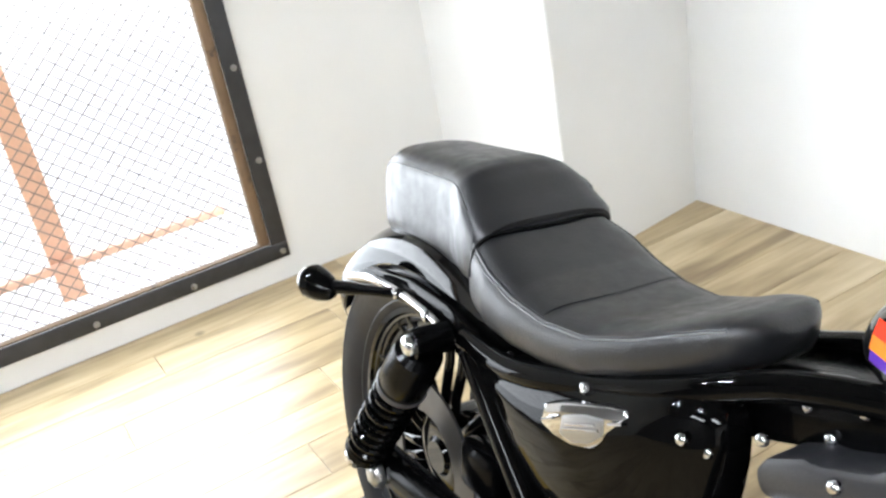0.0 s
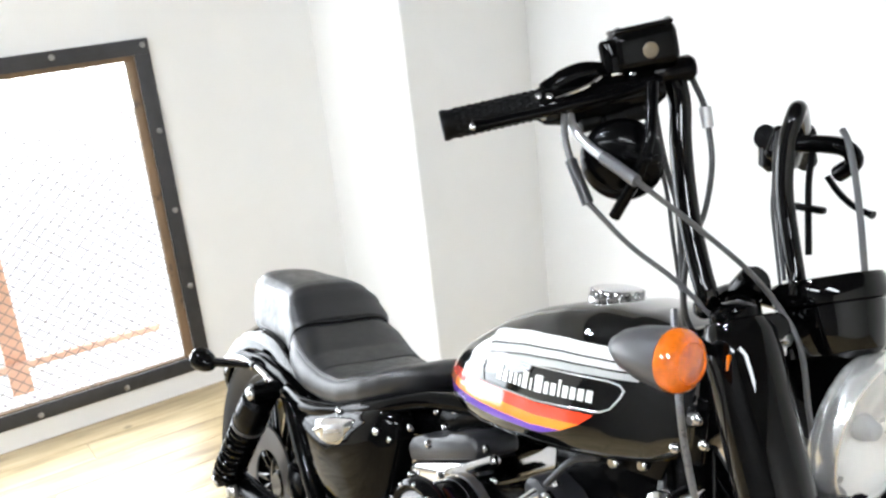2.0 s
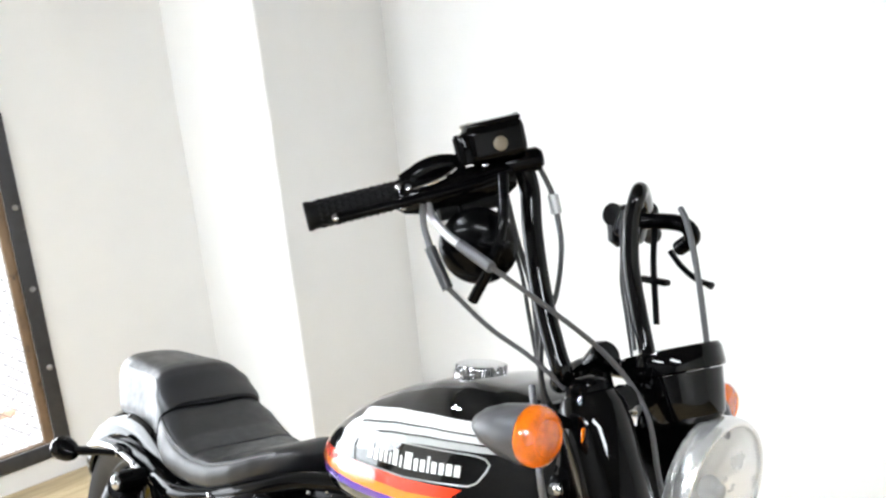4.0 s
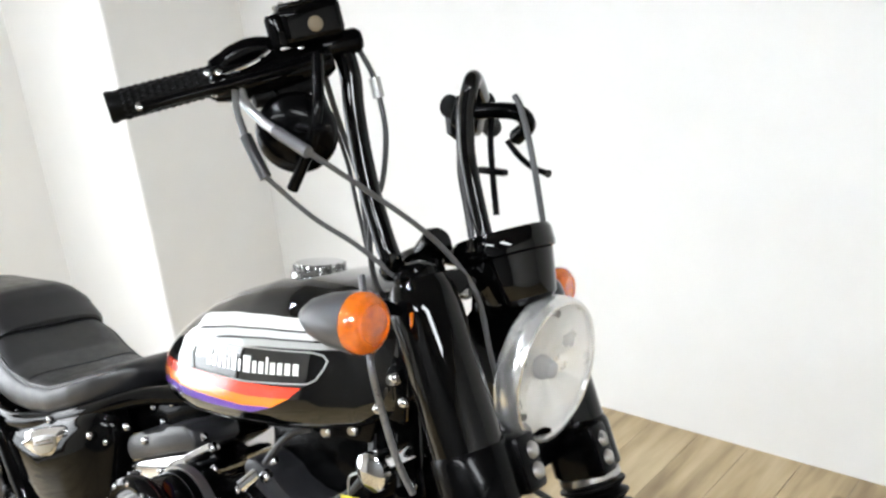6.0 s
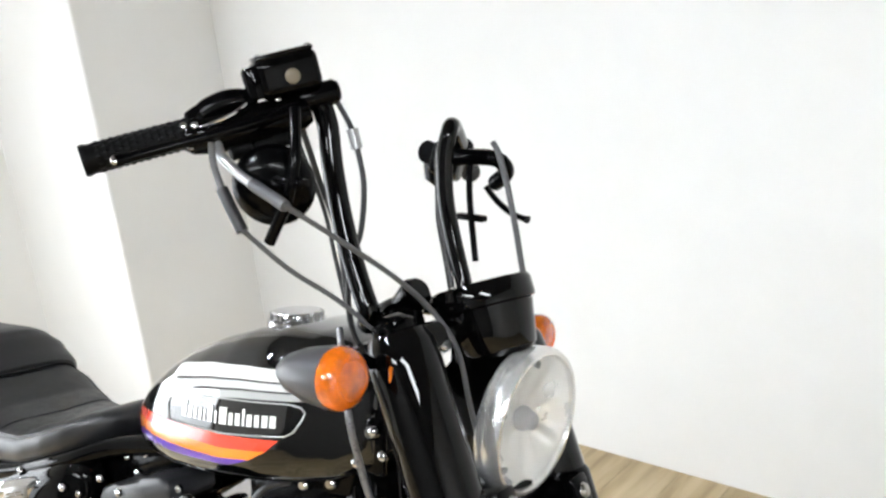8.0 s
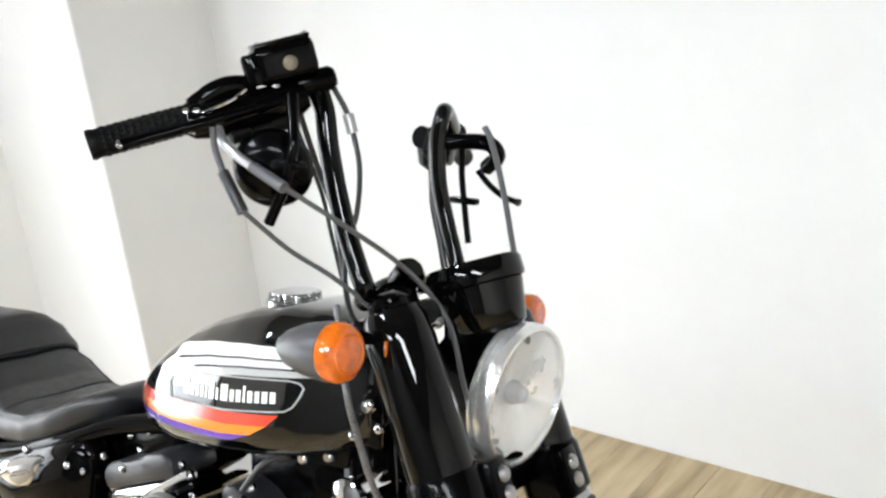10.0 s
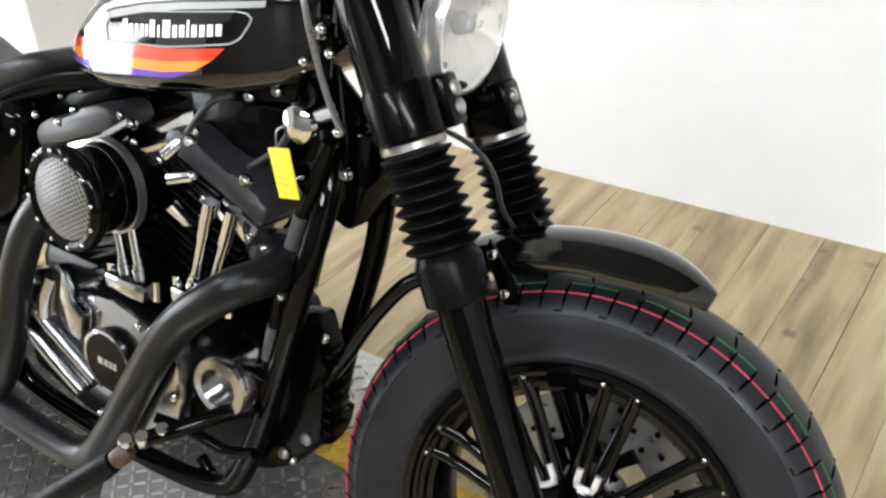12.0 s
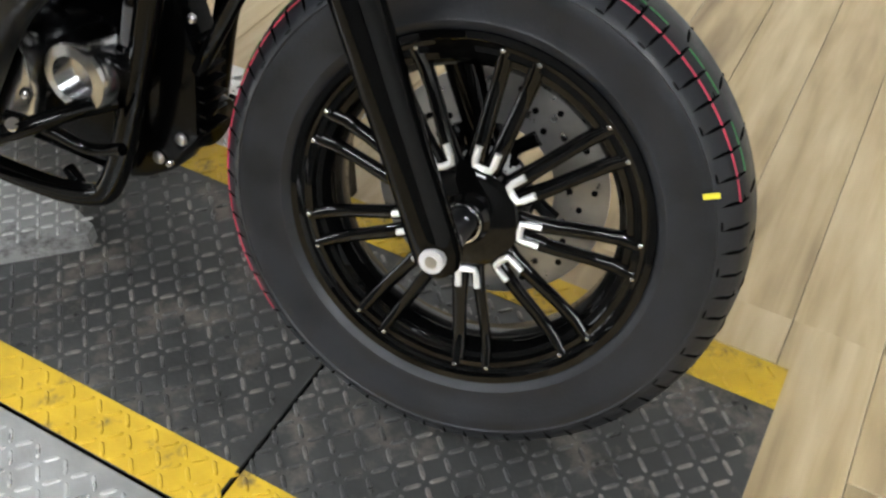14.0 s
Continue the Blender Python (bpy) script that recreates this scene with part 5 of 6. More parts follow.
for s in (-1, 1):
    bm = bmesh.new()
    y = s * 0.090
    prism(bm, [(-0.46, 0.600), (-0.44, 0.568), (-0.52, 0.560), (-0.62, 0.572), (-0.73, 0.566), (-0.79, 0.545), (-0.80, 0.560), (-0.74, 0.590), (-0.62, 0.612), (-0.52, 0.612)], y - 0.006, y + 0.006, 0.004)
    part("fender_strut", back(bm), GLOSS, bike)
    bm = bmesh.new()
    tube(bm, smooth_line([(-0.80, s * 0.098, 0.556), (-0.72, s * 0.101, 0.580), (-0.62, s * 0.103, 0.592), (-0.52, s * 0.104, 0.586), (-0.47, s * 0.104, 0.570)], 5), 0.006, 10)
    part("strut_trim", back(bm), CHROME, bike, "bright strut edge trim")
    bolts([(x, s * 0.105, z) for x, z in ((-0.55, 0.588), (-0.50, 0.582), (-0.63, 0.590))], (0, s, 0), 0.008, 0.008, CHROME, bike, back)
    # shock
    a, b = Vector((-0.720, -0.005 + s * 0.150, 0.325)), Vector((-0.560, -0.005 + s * 0.142, 0.560))
    d = (b - a).normalized()
    L = (b - a).length
    bm = bmesh.new()
    tube(bm, [a + d * L * t for t in (0.0, 0.06, 0.10, 0.92, 0.97, 1.0)], [0.014, 0.017, 0.017, 0.017, 0.015, 0.012], 16)
    shock = part("shock_absorber", bm, SATIN, bike, "black coil-over shock absorber")
    bm = bmesh.new()
    tube(bm, [a + d * L * t for t in (0.66, 0.68, 0.80, 0.93, 0.96)], [0.030, 0.033, 0.033, 0.031, 0.020], 26)
    part("shroud", bm, SATIN, shock)
    bm = bmesh.new()
    tube(bm, [a + d * L * t for t in (0.655, 0.67, 0.685)], [0.0335, 0.0345, 0.0335], 26)
    part("shroud_ring", bm, GREY, shock)
    bm = bmesh.new()
    u = d.orthogonal().normalized()
    v = d.cross(u)
    coil = [a + d * L * (0.08 + 0.57 * k / 150) + 0.0275 * (u * math.cos(2 * math.pi * 8.5 * k / 150) + v * math.sin(2 * math.pi * 8.5 * k / 150)) for k in range(151)]
    tube(bm, coil, 0.0058, 8)
    part("spring", bm, GLOSS, shock)
    bm = bmesh.new()
    tube(bm, [a + d * L * t for t in (0.04, 0.05, 0.09)], [0.024, 0.032, 0.030], 24)
    part("spring_seat", bm, SATIN, shock)
    for p, r in ((a, 0.017), (b + d * 0.004, 0.019)):
        bm = bmesh.new()
        rod(bm, p - Vector((0, s * 0.03, 0)), p + Vector((0, s * 0.020, 0)), r, segs=20)
        part("shock_eye", bm, GLOSS, shock)
        bm = bmesh.new()
        bolt(bm, p + Vector((0, s * 0.020, 0)), (0, s, 0), r * 0.72, 0.009)
        part("eye_bolt", bm, CHROME, shock)
    # swingarm
    bm = bmesh.new()
    tube(bm, [(-0.73, -0.005 + s * 0.118, 0.304), (-0.66, -0.005 + s * 0.118, 0.308), (-0.46, --0.004 + s * 0.115, 0.312), (-0.24, s * 0.10, 0.325)], [0.022, 0.024, 0.022, 0.026], 14, 1.3)
    part("swingarm", bm, SATIN, bike)
    bm = bmesh.new()
    bolt(bm, (-0.69, -0.005 + s * 0.142, 0.306), (0, s, 0), 0.020, 0.016, True)
    rod(bm, (-0.69, -0.005 + s * 0.09, 0.306), (-0.69, -0.005 + s * 0.144, 0.306), 0.012)
    part("axle_nut", bm, STEEL, rear)
    # rear frame rails
    bm = bmesh.new()
    tube(bm, smooth_line([(-0.54, -0.005 + s * 0.095, 0.562), (-0.42, -0.007 + s * 0.108, 0.578), (-0.30, --0.004 + s * 0.105, 0.612), (-0.20, -0.004 + s * 0.088, 0.650), (-0.10, s * 0.06, 0.69), (0.06, s * 0.03, 0.72)], 5), 0.0145, 14)
    part("seat_rail", bm, GLOSS, bike)
    bm = bmesh.new()
    tube(bm, smooth_line([(-0.52, -0.005 + s * 0.100, 0.555), (-0.44, --0.004 + s * 0.115, 0.48), (-0.34, --0.004 + s * 0.120, 0.39), (-0.24, s * 0.12, 0.30), (-0.20, s * 0.11, 0.20), (-0.10, s * 0.105, 0.165), (0.12, s * 0.105, 0.160), (0.25, s * 0.10, 0.175), (0.300, s * 0.095, 0.225), (0.360, s * 0.092 if s < 0 else 0.060, 0.40), (0.410, s * 0.098 if s < 0 else 0.045, 0.56), (0.418, s * 0.060 if s < 0 else 0.035, 0.68), (0.36, 0, 0.78)], 6), 0.0165, 16)
    part("frame_tube", bm, GLOSS, bike)
    bolts([(x, --0.004 + s * (q + 0.013), z) for x, q, z in ((-0.44, 0.105, 0.575), (-0.30, 0.105, 0.612), (-0.20, 0.088, 0.650))], (0, s, 0), 0.007, 0.006, CHROME, bike)
bm = lathe(bmesh.new(), [(0.108, 0.078), (0.114, 0.078), (0.114, 0.104), (0.108, 0.104), (0.095, 0.095), (0.05, 0.095), (0.05, 0.085), (0.095, 0.085), (0.108, 0.078)], Matrix.Translation(RC) @ pose(0, 0, 0, -90, 0, 0), 60)
part("belt_pulley", bm, DARK_STEEL, rear, "dark belt pulley")
bm = bmesh.new()
loop = []
for k in range(25):
    a = radians(85 + 190 * k / 24)
    loop.append((RC.x + 0.116 * math.cos(a), RC.z + 0.116 * math.sin(a)))
for k in range(13):
    a = radians(-85 + 170 * k / 12)
    loop.append((-0.13 + 0.055 * math.cos(a), 0.33 + 0.055 * math.sin(a)))
rings = []
for i, (x, z) in enumerate(loop):
    x2, z2 = loop[(i + 1) % len(loop)]
    n2 = Vector((z2 - z, 0, -(x2 - x))).normalized() * 0.0035
    rings.append([Vector((x, 0.095, z)) + n2, Vector((x, 0.117, z)) + n2, Vector((x, 0.117, z)) - n2, Vector((x, 0.095, z)) - n2])
skin(bm, rings + [rings[0]], True, False)
part("drive_belt", bm, SOFT_RUBBER, bike, "black toothed drive belt")
bm = lathe(bmesh.new(), [(0.075, -0.062), (0.125, -0.062), (0.125, -0.066), (0.075, -0.066), (0.075, -0.062)], Matrix.Translation(RC) @ pose(0, 0, 0, -90, 0, 0), 60)
part("brake_disc", bm, DARK_STEEL, rear, "dark steel rear brake disc")
bm = bmesh.new()
box(bm, (-0.585, -0.085, 0.33), (-0.505, -0.045, 0.40), 0.012)
part("rear_caliper", bm, SATIN, bike)
bm = bmesh.new()
tube(bm, smooth_line([(0.02, 0.11, 0.17), (-0.02, 0.19, 0.110), (-0.07, 0.265, 0.062), (-0.11, 0.285, 0.062)], 5), [0.011] * 12 + [0.013] * 4, 12)
part("side_stand", bm, SATIN, bike, "black steel side stand, down")

# oil tank cover with its chrome emblem
bm = bmesh.new()
OUT = [(-0.425, 0.580), (-0.38, 0.602), (-0.28, 0.632), (-0.16, 0.668), (-0.075, 0.690), (-0.045, 0.655), (-0.055, 0.56), (-0.09, 0.50), (-0.16, 0.462), (-0.24, 0.455), (-0.30, 0.468), (-0.36, 0.505), (-0.405, 0.550)]
cx, cz = -0.22, 0.57
rings = []
for f, y in ((1.0, -0.075), (1.0, -0.100), (0.975, -0.113), (0.91, -0.126), (0.79, -0.138), (0.62, -0.147), (0.42, -0.153), (0.22, -0.1565), (0.05, -0.158)):
    pts = smooth_line([(cx + (x - cx) * f, y, cz + (z - cz) * f) for x, z in OUT + OUT[:1]], 4)[:-1]
    rings.append(pts)
skin(bm, rings)
for v in bm.verts:
    v.co.y = v.co.y * 0.80 - 0.006
    v.co.x -= 0.095
    v.co.z -= 0.030
oil = part("oil_tank", bm, GLOSS, bike, "gloss black side oil tank")
def emblem_set(bm):
    for v in bm.verts:
        v.co = Vector((v.co.x * 1.02 - 0.062, v.co.y + 0.024 + (v.co.x + 0.21) * 0.25, v.co.z * 0.95 - 0.004))
    return bm


# winged emblem: a plain shield with two stubs
EMB = [(-0.262, 0.604), (-0.258, 0.628), (-0.238, 0.638), (-0.215, 0.646), (-0.190, 0.654), (-0.170, 0.658), (-0.158, 0.648), (-0.166, 0.634), (-0.184, 0.618), (-0.204, 0.600), (-0.226, 0.594), (-0.246, 0.596)]
bm = bmesh.new()
prism(bm, EMB, -0.158, -0.143, 0.003)
emb = part("emblem", emblem_set(bm), CHROME, oil, "chrome winged emblem on the oil tank")
bm = bmesh.new()
prism(bm, [(-0.236, 0.604), (-0.234, 0.626), (-0.212, 0.636), (-0.190, 0.640), (-0.190, 0.622), (-0.204, 0.607), (-0.220, 0.600)], -0.162, -0.157, 0.0022)
part("emblem_shield", emblem_set(bm), ALLOY, emb)
for a, b in (((-0.232, 0.612), (-0.192, 0.628)), ((-0.228, 0.619), (-0.196, 0.632)), ((-0.255, 0.612), (-0.242, 0.620)), ((-0.182, 0.640), (-0.168, 0.646))):
    bm = bmesh.new()
    rod(bm, (a[0], -0.162, a[1]), (b[0], -0.162, b[1]), 0.0018, segs=8)
    part("emblem_bar", emblem_set(bm), CHROME, emb)

# ---- engine ----
engine = part("engine", box(bmesh.new(), (-0.16, -0.085, 0.20), (0.30, 0.085, 0.44), 0.03), SATIN, bike, "black V-twin engine with chrome trim")


def cylinder(base, way, name, fins=11):
    m = Matrix(((way.z, 0, way.x), (0, 1, 0), (-way.x, 0, way.z))).to_4x4()   # x along the bike, y across it, z up the bore
    m.translation = base
    root = None
    for k in range(fins):
        w = 0.092 if k < 7 else 0.098
        h = 0.018 + k * 0.0155
        bm = bmesh.new()
        box(bm, (-w * 0.80, -w, h), (w * 0.80, w, h + 0.0042), 0.003, m, 1)
        ob = part("cooling_fin" if root else name, bm, SATIN, engine if root is None else root)
        root = root or ob
    bm = bmesh.new()
    tube(bm, [m @ Vector((0, 0, h)) for h in (0.0, 0.18)], 0.062, 28)
    part("barrel", bm, SATIN, root)
    return root, m


FV, RV = Vector((0.375, 0, 0.927)).normalized(), Vector((-0.375, 0, 0.927)).normalized()
fc, FCM = cylinder((0.165, 0.0, 0.425), FV, "front_cylinder")
rc, RCM = cylinder((0.065, 0.0, 0.425), RV, "rear_cylinder")


def rocker(m, parent, y0=-0.094, y1=0.090, bright=-0.092):
    bm = bmesh.new()
    box(bm, (bright, y0 - 0.004, 0.188), (0.092, y1, 0.2225), 0.008, m)
    part("rocker_lower", bm, CHROME, parent, "polished rocker box band")
    if bright > -0.09:   # the rest of the band is black and ribbed
        for k in range(4):
            bm = bmesh.new()
            box(bm, (-0.092, y0 - 0.004 + 0.002 * (k % 2), 0.188 + 0.0087 * k), (bright - 0.001, y1, 0.188 + 0.0087 * k + 0.0082), 0.002, m, 1)
            part("band_rib", bm, SATIN, parent)
    outline = [(-0.088, 0.2235), (0.088, 0.2235), (0.094, 0.234), (0.090, 0.250), (0.072, 0.259), (0.030, 0.2625), (0.022, 0.258), (-0.030, 0.258), (-0.040, 0.2625), (-0.076, 0.259), (-0.092, 0.248), (-0.093, 0.234)]
    part("rocker_cover", prism(bmesh.new(), outline, y0, y0 + 0.074, 0.006, m), ROCKER_GREY, parent, "dark grey rocker cover")
    outline = [(-0.085, 0.2235), (0.085, 0.2235), (0.088, 0.240), (0.074, 0.254), (0.040, 0.258), (-0.040, 0.258), (-0.074, 0.254), (-0.088, 0.240)]
    part("rocker_hood", prism(bmesh.new(), outline, y0 + 0.0745, y1 - 0.002, 0.006, m), SATIN, parent)
    for x in (-0.062, 0.062):
        for y in (y0 + 0.088, y1 - 0.020):
            bm = bmesh.new()
            bolt(bm, m @ Vector((x, y, 0.252)), m.to_3x3() @ Vector((0, 0, 1)), 0.006, 0.008)
            part("cover_bolt", bm, CHROME, parent)
    for x in (-0.084, 0.0, 0.084):
        bm = bmesh.new()
        bolt(bm, m @ Vector((x, y0 - 0.004, 0.205)), m.to_3x3() @ Vector((0, -1, 0)), 0.0055, 0.006)
        part("band_bolt", bm, CHROME, parent)


rocker(FCM, fc, bright=0.020)
rocker(RCM, rc)

# pushrod tubes, tappet blocks
def pushrods(parent, base, top, gap):
    for g in (-gap, gap):
        a, b = Vector(base) + Vector((g, 0, 0)), Vector(top) + Vector((g * 1.25, 0, 0))
        bm = bmesh.new()
        tube(bm, [a.lerp(b, t) for t in (0.0, 0.10, 0.11, 0.16, 0.17, 0.60, 0.61, 0.97, 1.0)], [0.0110, 0.0110, 0.0092, 0.0092, 0.0072, 0.0072, 0.0090, 0.0090, 0.0108], 18)
        part("pushrod_tube", bm, CHROME, parent, "chrome pushrod tube")
    bm = bmesh.new()
    box(bm, (base[0] - 0.040, base[1] - 0.020, base[2] - 0.022), (base[0] + 0.040, base[1] + 0.020, base[2] + 0.002), 0.005)
    part("tappet_block", bm, POLISHED, parent)
    for dx in (-0.046, 0.046):
        part("block_bolt", rod(bmesh.new(), (base[0] + dx, base[1], base[2] - 0.020), (base[0] + dx, base[1], base[2] + 0.008), 0.007), CHROME, parent)


pushrods(rc, (0.128, -0.125, 0.478), (0.098, -0.120, 0.610), 0.015)
pushrods(fc, (0.262, -0.125, 0.500), (0.296, -0.120, 0.625), 0.016)

# cam cover and timer cover
bm = bmesh.new()
CAMO = [(-0.13, 0.36), (-0.10, 0.42), (-0.04, 0.405), (0.02, 0.43), (0.10, 0.440), (0.165, 0.425), (0.205, 0.415), (0.228, 0.385), (0.235, 0.33), (0.215, 0.27), (0.14, 0.225), (0.02, 0.225), (-0.10, 0.26)]
prism(bm, CAMO, -0.145, -0.08, 0.010)
cam_cover = part("cam_cover", bm, POLISHED, engine, "polished chrome cam cover")
bm = lathe(bmesh.new(), [(0.0, 0.0), (0.048, 0.0), (0.048, 0.014), (0.044, 0.018), (0.0, 0.018)], aim((0.105, -0.145, 0.350), (0, -1, 0)), 40)
timer = part("timer_cover", bm, GLOSS, cam_cover, "round black timer cover with a chrome rim")
bm = lathe(bmesh.new(), [(0.046, 0.012), (0.0495, 0.012), (0.0495, 0.019), (0.046, 0.020), (0.044, 0.019)], aim((0.105, -0.145, 0.350), (0, -1, 0)), 40)
part("timer_rim", bm, CHROME, timer)
for k, (a, b) in enumerate(((-0.018, -0.008), (-0.004, 0.002), (0.005, 0.012), (0.015, 0.021))):
    bm = bmesh.new()
    box(bm, (0.105 + a, -0.1645, 0.345), (0.105 + b, -0.163, 0.355))
    part("timer_bar", bm, ALLOY, timer, smooth=False)
for a, b, r in (((-0.14, -0.150, 0.405), (0.06, -0.150, 0.300), 0.010), ((-0.15, -0.152, 0.365), (0.03, -0.152, 0.270), 0.013), ((-0.02, -0.150, 0.44), (-0.05, -0.150, 0.36), 0.012)):
    bm = bmesh.new()
    tube(bm, smooth_line([a, Vector(a).lerp(Vector(b), 0.5) + Vector((0, -0.004, 0.004)), b], 5), r, 12)
    part("case_rib", bm, POLISHED, cam_cover)
for x, z in ((-0.04, 0.385), (0.03, 0.415), (0.16, 0.42), (0.205, 0.395), (0.195, 0.272), (0.06, 0.24), (-0.09, 0.31), (0.222, 0.335)):
    bm = bmesh.new()
    bolt(bm, (x, -0.145, z), (0, -1, 0), 0.0075, 0.007, True)
    part("case_bolt", bm, CHROME, cam_cover)
bm = bmesh.new()
prism(bm, [(0.005, 0.405), (0.022, 0.468), (0.040, 0.420), (0.060, 0.41), (0.05, 0.365), (0.02, 0.37)], -0.165, -0.145, 0.004)
part("case_web", bm, POLISHED, cam_cover)
# generator end and oil filter at the front of the cases
bm = lathe(bmesh.new(), [(0.0, 0.0), (0.044, 0.0), (0.047, 0.010), (0.047, 0.056), (0.041, 0.066), (0.028, 0.068), (0.028, 0.052), (0.0, 0.052)], aim((0.295, -0.075, 0.378), (0.10, -1, 0)), 36)
part("crankcase_cover", bm, POLISHED, engine, "curved chrome crankcase cover")
bm = bmesh.new()
tube(bm, [(0.30, 0.0, 0.30), (0.345, 0.0, 0.30), (0.385, 0.0, 0.285), (0.390, 0.0, 0.284)], [0.036, 0.038, 0.038, 0.030], 28)
part("oil_filter", bm, GLOSS, engine)
bm = bmesh.new()
prism(bm, [(0.262, 0.175), (0.250, 0.40), (0.310, 0.45), (0.375, 0.468), (0.400, 0.40), (0.394, 0.285), (0.345, 0.218), (0.300, 0.190)], -0.045, 0.008, 0.010)
reg = part("regulator", bm, SATIN, bike, "finned black regulator box")
for k in range(7):
    bm = bmesh.new()
    box(bm, (0.388, -0.04, 0.295 + 0.020 * k), (0.406, 0.004, 0.300 + 0.020 * k), 0.001)
    part("regulator_fin", bm, SATIN, reg)
bolts([(0.329, -0.046, 0.236), (0.370, -0.046, 0.278)], (0, -1, 0), 0.009, 0.006, ALLOY, reg)

bm = bmesh.new()
prism(bm, [(0.372, 0.66), (0.395, 0.61), (0.425, 0.60), (0.445, 0.66), (0.440, 0.73), (0.385, 0.73)], -0.035, 0.045, 0.008)
part("neck_gusset", bm, GLOSS, bike)
bm = bmesh.new()
tube(bm, smooth_line([(0.405, -0.045, 0.385), (0.445, -0.062, 0.440), (0.490, -0.066, 0.515), (0.535, -0.068, 0.575), (0.575, -0.070, 0.605)], 5), 0.0095, 12)
part("brake_line_guide", bm, GLOSS, bike)

# air cleaner
AM = aim((0.102, -0.197, 0.605), (0.0, -1, 0.0))
bm = lathe(bmesh.new(), [(0.0, -0.075), (0.054, -0.075), (0.058, -0.060), (0.058, -0.020), (0.066, -0.012), (0.071, -0.004), (0.071, 0.004), (0.068, 0.010), (0.062, 0.013), (0.056, 0.011), (0.0535, 0.005)], AM, 48)
air = part("air_cleaner", bm, GLOSS, bike, "round black air cleaner with a bright mesh centre")
bm = lathe(bmesh.new(), [(0.0, 0.016), (0.022, 0.0145), (0.042, 0.0105), (0.0545, 0.006)], AM, 40)
part("mesh_backing", bm, plain("filter_cloth", (0.05, 0.05, 0.052), 0.5, metal=0.5), air)
bm = bmesh.new()
for i in range(-9, 10):
    for s in (0, 1):
        half = math.sqrt(max(0.0, 0.0535 ** 2 - (i * 0.0056) ** 2))
        pts = []
        for k in range(9):
            t = -half + 2 * half * k / 8
            u, v = (i * 0.0056, t) if s else (t, i * 0.0056)
            r = math.hypot(u, v)
            c = math.cos(radians(30))
            sn = math.sin(radians(30))
            pts.append(AM @ Vector((u * c - v * sn, u * sn + v * c, lerp([(0, 0.0175), (0.022, 0.016), (0.042, 0.012), (0.0545, 0.0075)], r)[0])))
        if half > 0.006:
            tube(bm, pts, 0.0011, 5)
tagged(part("wire_mesh", bm, ALLOY, air, "bright woven wire mesh"), kind="stuff")
for k in range(12):
    a = radians(30 * k + 8)
    bm = bmesh.new()
    bolt(bm, AM @ Vector((0.0635 * math.cos(a), 0.0635 * math.sin(a), 0.0112)), AM.to_3x3() @ Vector((0, 0, 1)), 0.0032, 0.003)
    part("rim_bolt", bm, CHROME, air)
bm = bmesh.new()
tube(bm, [(0.108, -0.140, 0.607), (0.108, -0.118, 0.607), (0.114, -0.08, 0.606), (0.118, -0.02, 0.60)], [0.058, 0.058, 0.034, 0.030], 32)
part("intake_body", bm, SATIN, bike)
bm = lathe(bmesh.new(), [(0.0605, 0.0), (0.0635, 0.0), (0.0635, 0.012), (0.0605, 0.012), (0.0605, 0.0)], aim((0.108, -0.130, 0.607), (0, -1, 0)), 36)
part("intake_band", bm, ALLOY, bike, "bright clamp band")
for p, q, r in (((0.175, -0.10, 0.655), (0.205, -0.075, 0.690), 0.010), ((0.192, -0.11, 0.630), (0.225, -0.10, 0.640), 0.008), ((0.185, -0.105, 0.592), (0.205, -0.085, 0.560), 0.009), ((0.06, -0.10, 0.655), (0.10, -0.09, 0.68), 0.009)):
    bm = bmesh.new()
    rod(bm, p, q, r)
    bolt(bm, q, Vector(q) - Vector(p), r * 0.8, 0.006)
    part("intake_fitting", bm, CHROME, bike)

# exhaust
def pipe(points, r, name, label=""):
    bm = bmesh.new()
    tube(bm, smooth_line(points, 7), r, 24)
    return part(name, bm, TUBE_BLACK, bike, label)


pipe([(0.29, -0.05, 0.552), (0.335, -0.065, 0.557), (0.370, -0.095, 0.561), (0.378, -0.130, 0.560), (0.353, -0.162, 0.547), (0.293, -0.174, 0.498), (0.240, -0.175, 0.438), (0.190, -0.175, 0.362), (0.115, -0.175, 0.242), (0.060, -0.175, 0.180), (-0.03, -0.172, 0.165), (-0.14, -0.170, 0.166), (-0.24, -0.170, 0.168)], 0.0245, "front_exhaust_pipe", "satin black exhaust header")
pipe([(-0.02, -0.06, 0.575), (0.015, -0.10, 0.590), (0.012, -0.150, 0.575), (-0.022, -0.168, 0.532), (-0.058, -0.172, 0.470), (-0.085, -0.174, 0.400), (-0.105, -0.174, 0.330), (-0.13, -0.174, 0.270), (-0.17, -0.172, 0.210), (-0.25, -0.170, 0.175)], 0.0245, "rear_exhaust_pipe", "satin black exhaust header")
for y, z, x0, x1 in ((-0.170, 0.168, -0.22, -0.60),):
    bm = bmesh.new()
    tube(bm, [(x0 + (x1 - x0) * t, y, z + 0.012 * t) for t in (0, 0.04, 0.10, 0.93, 0.97, 0.985)], [0.026, 0.036, 0.040, 0.040, 0.040, 0.034], 28)
    muf = part("muffler", bm, TUBE_BLACK, bike, "satin black slash-cut muffler")
bm = bmesh.new()
tube(bm, [(0.318, -0.059, 0.555), (0.330, -0.063, 0.557)], 0.030, 24)
part("exhaust_flange", bm, STEEL, bike)

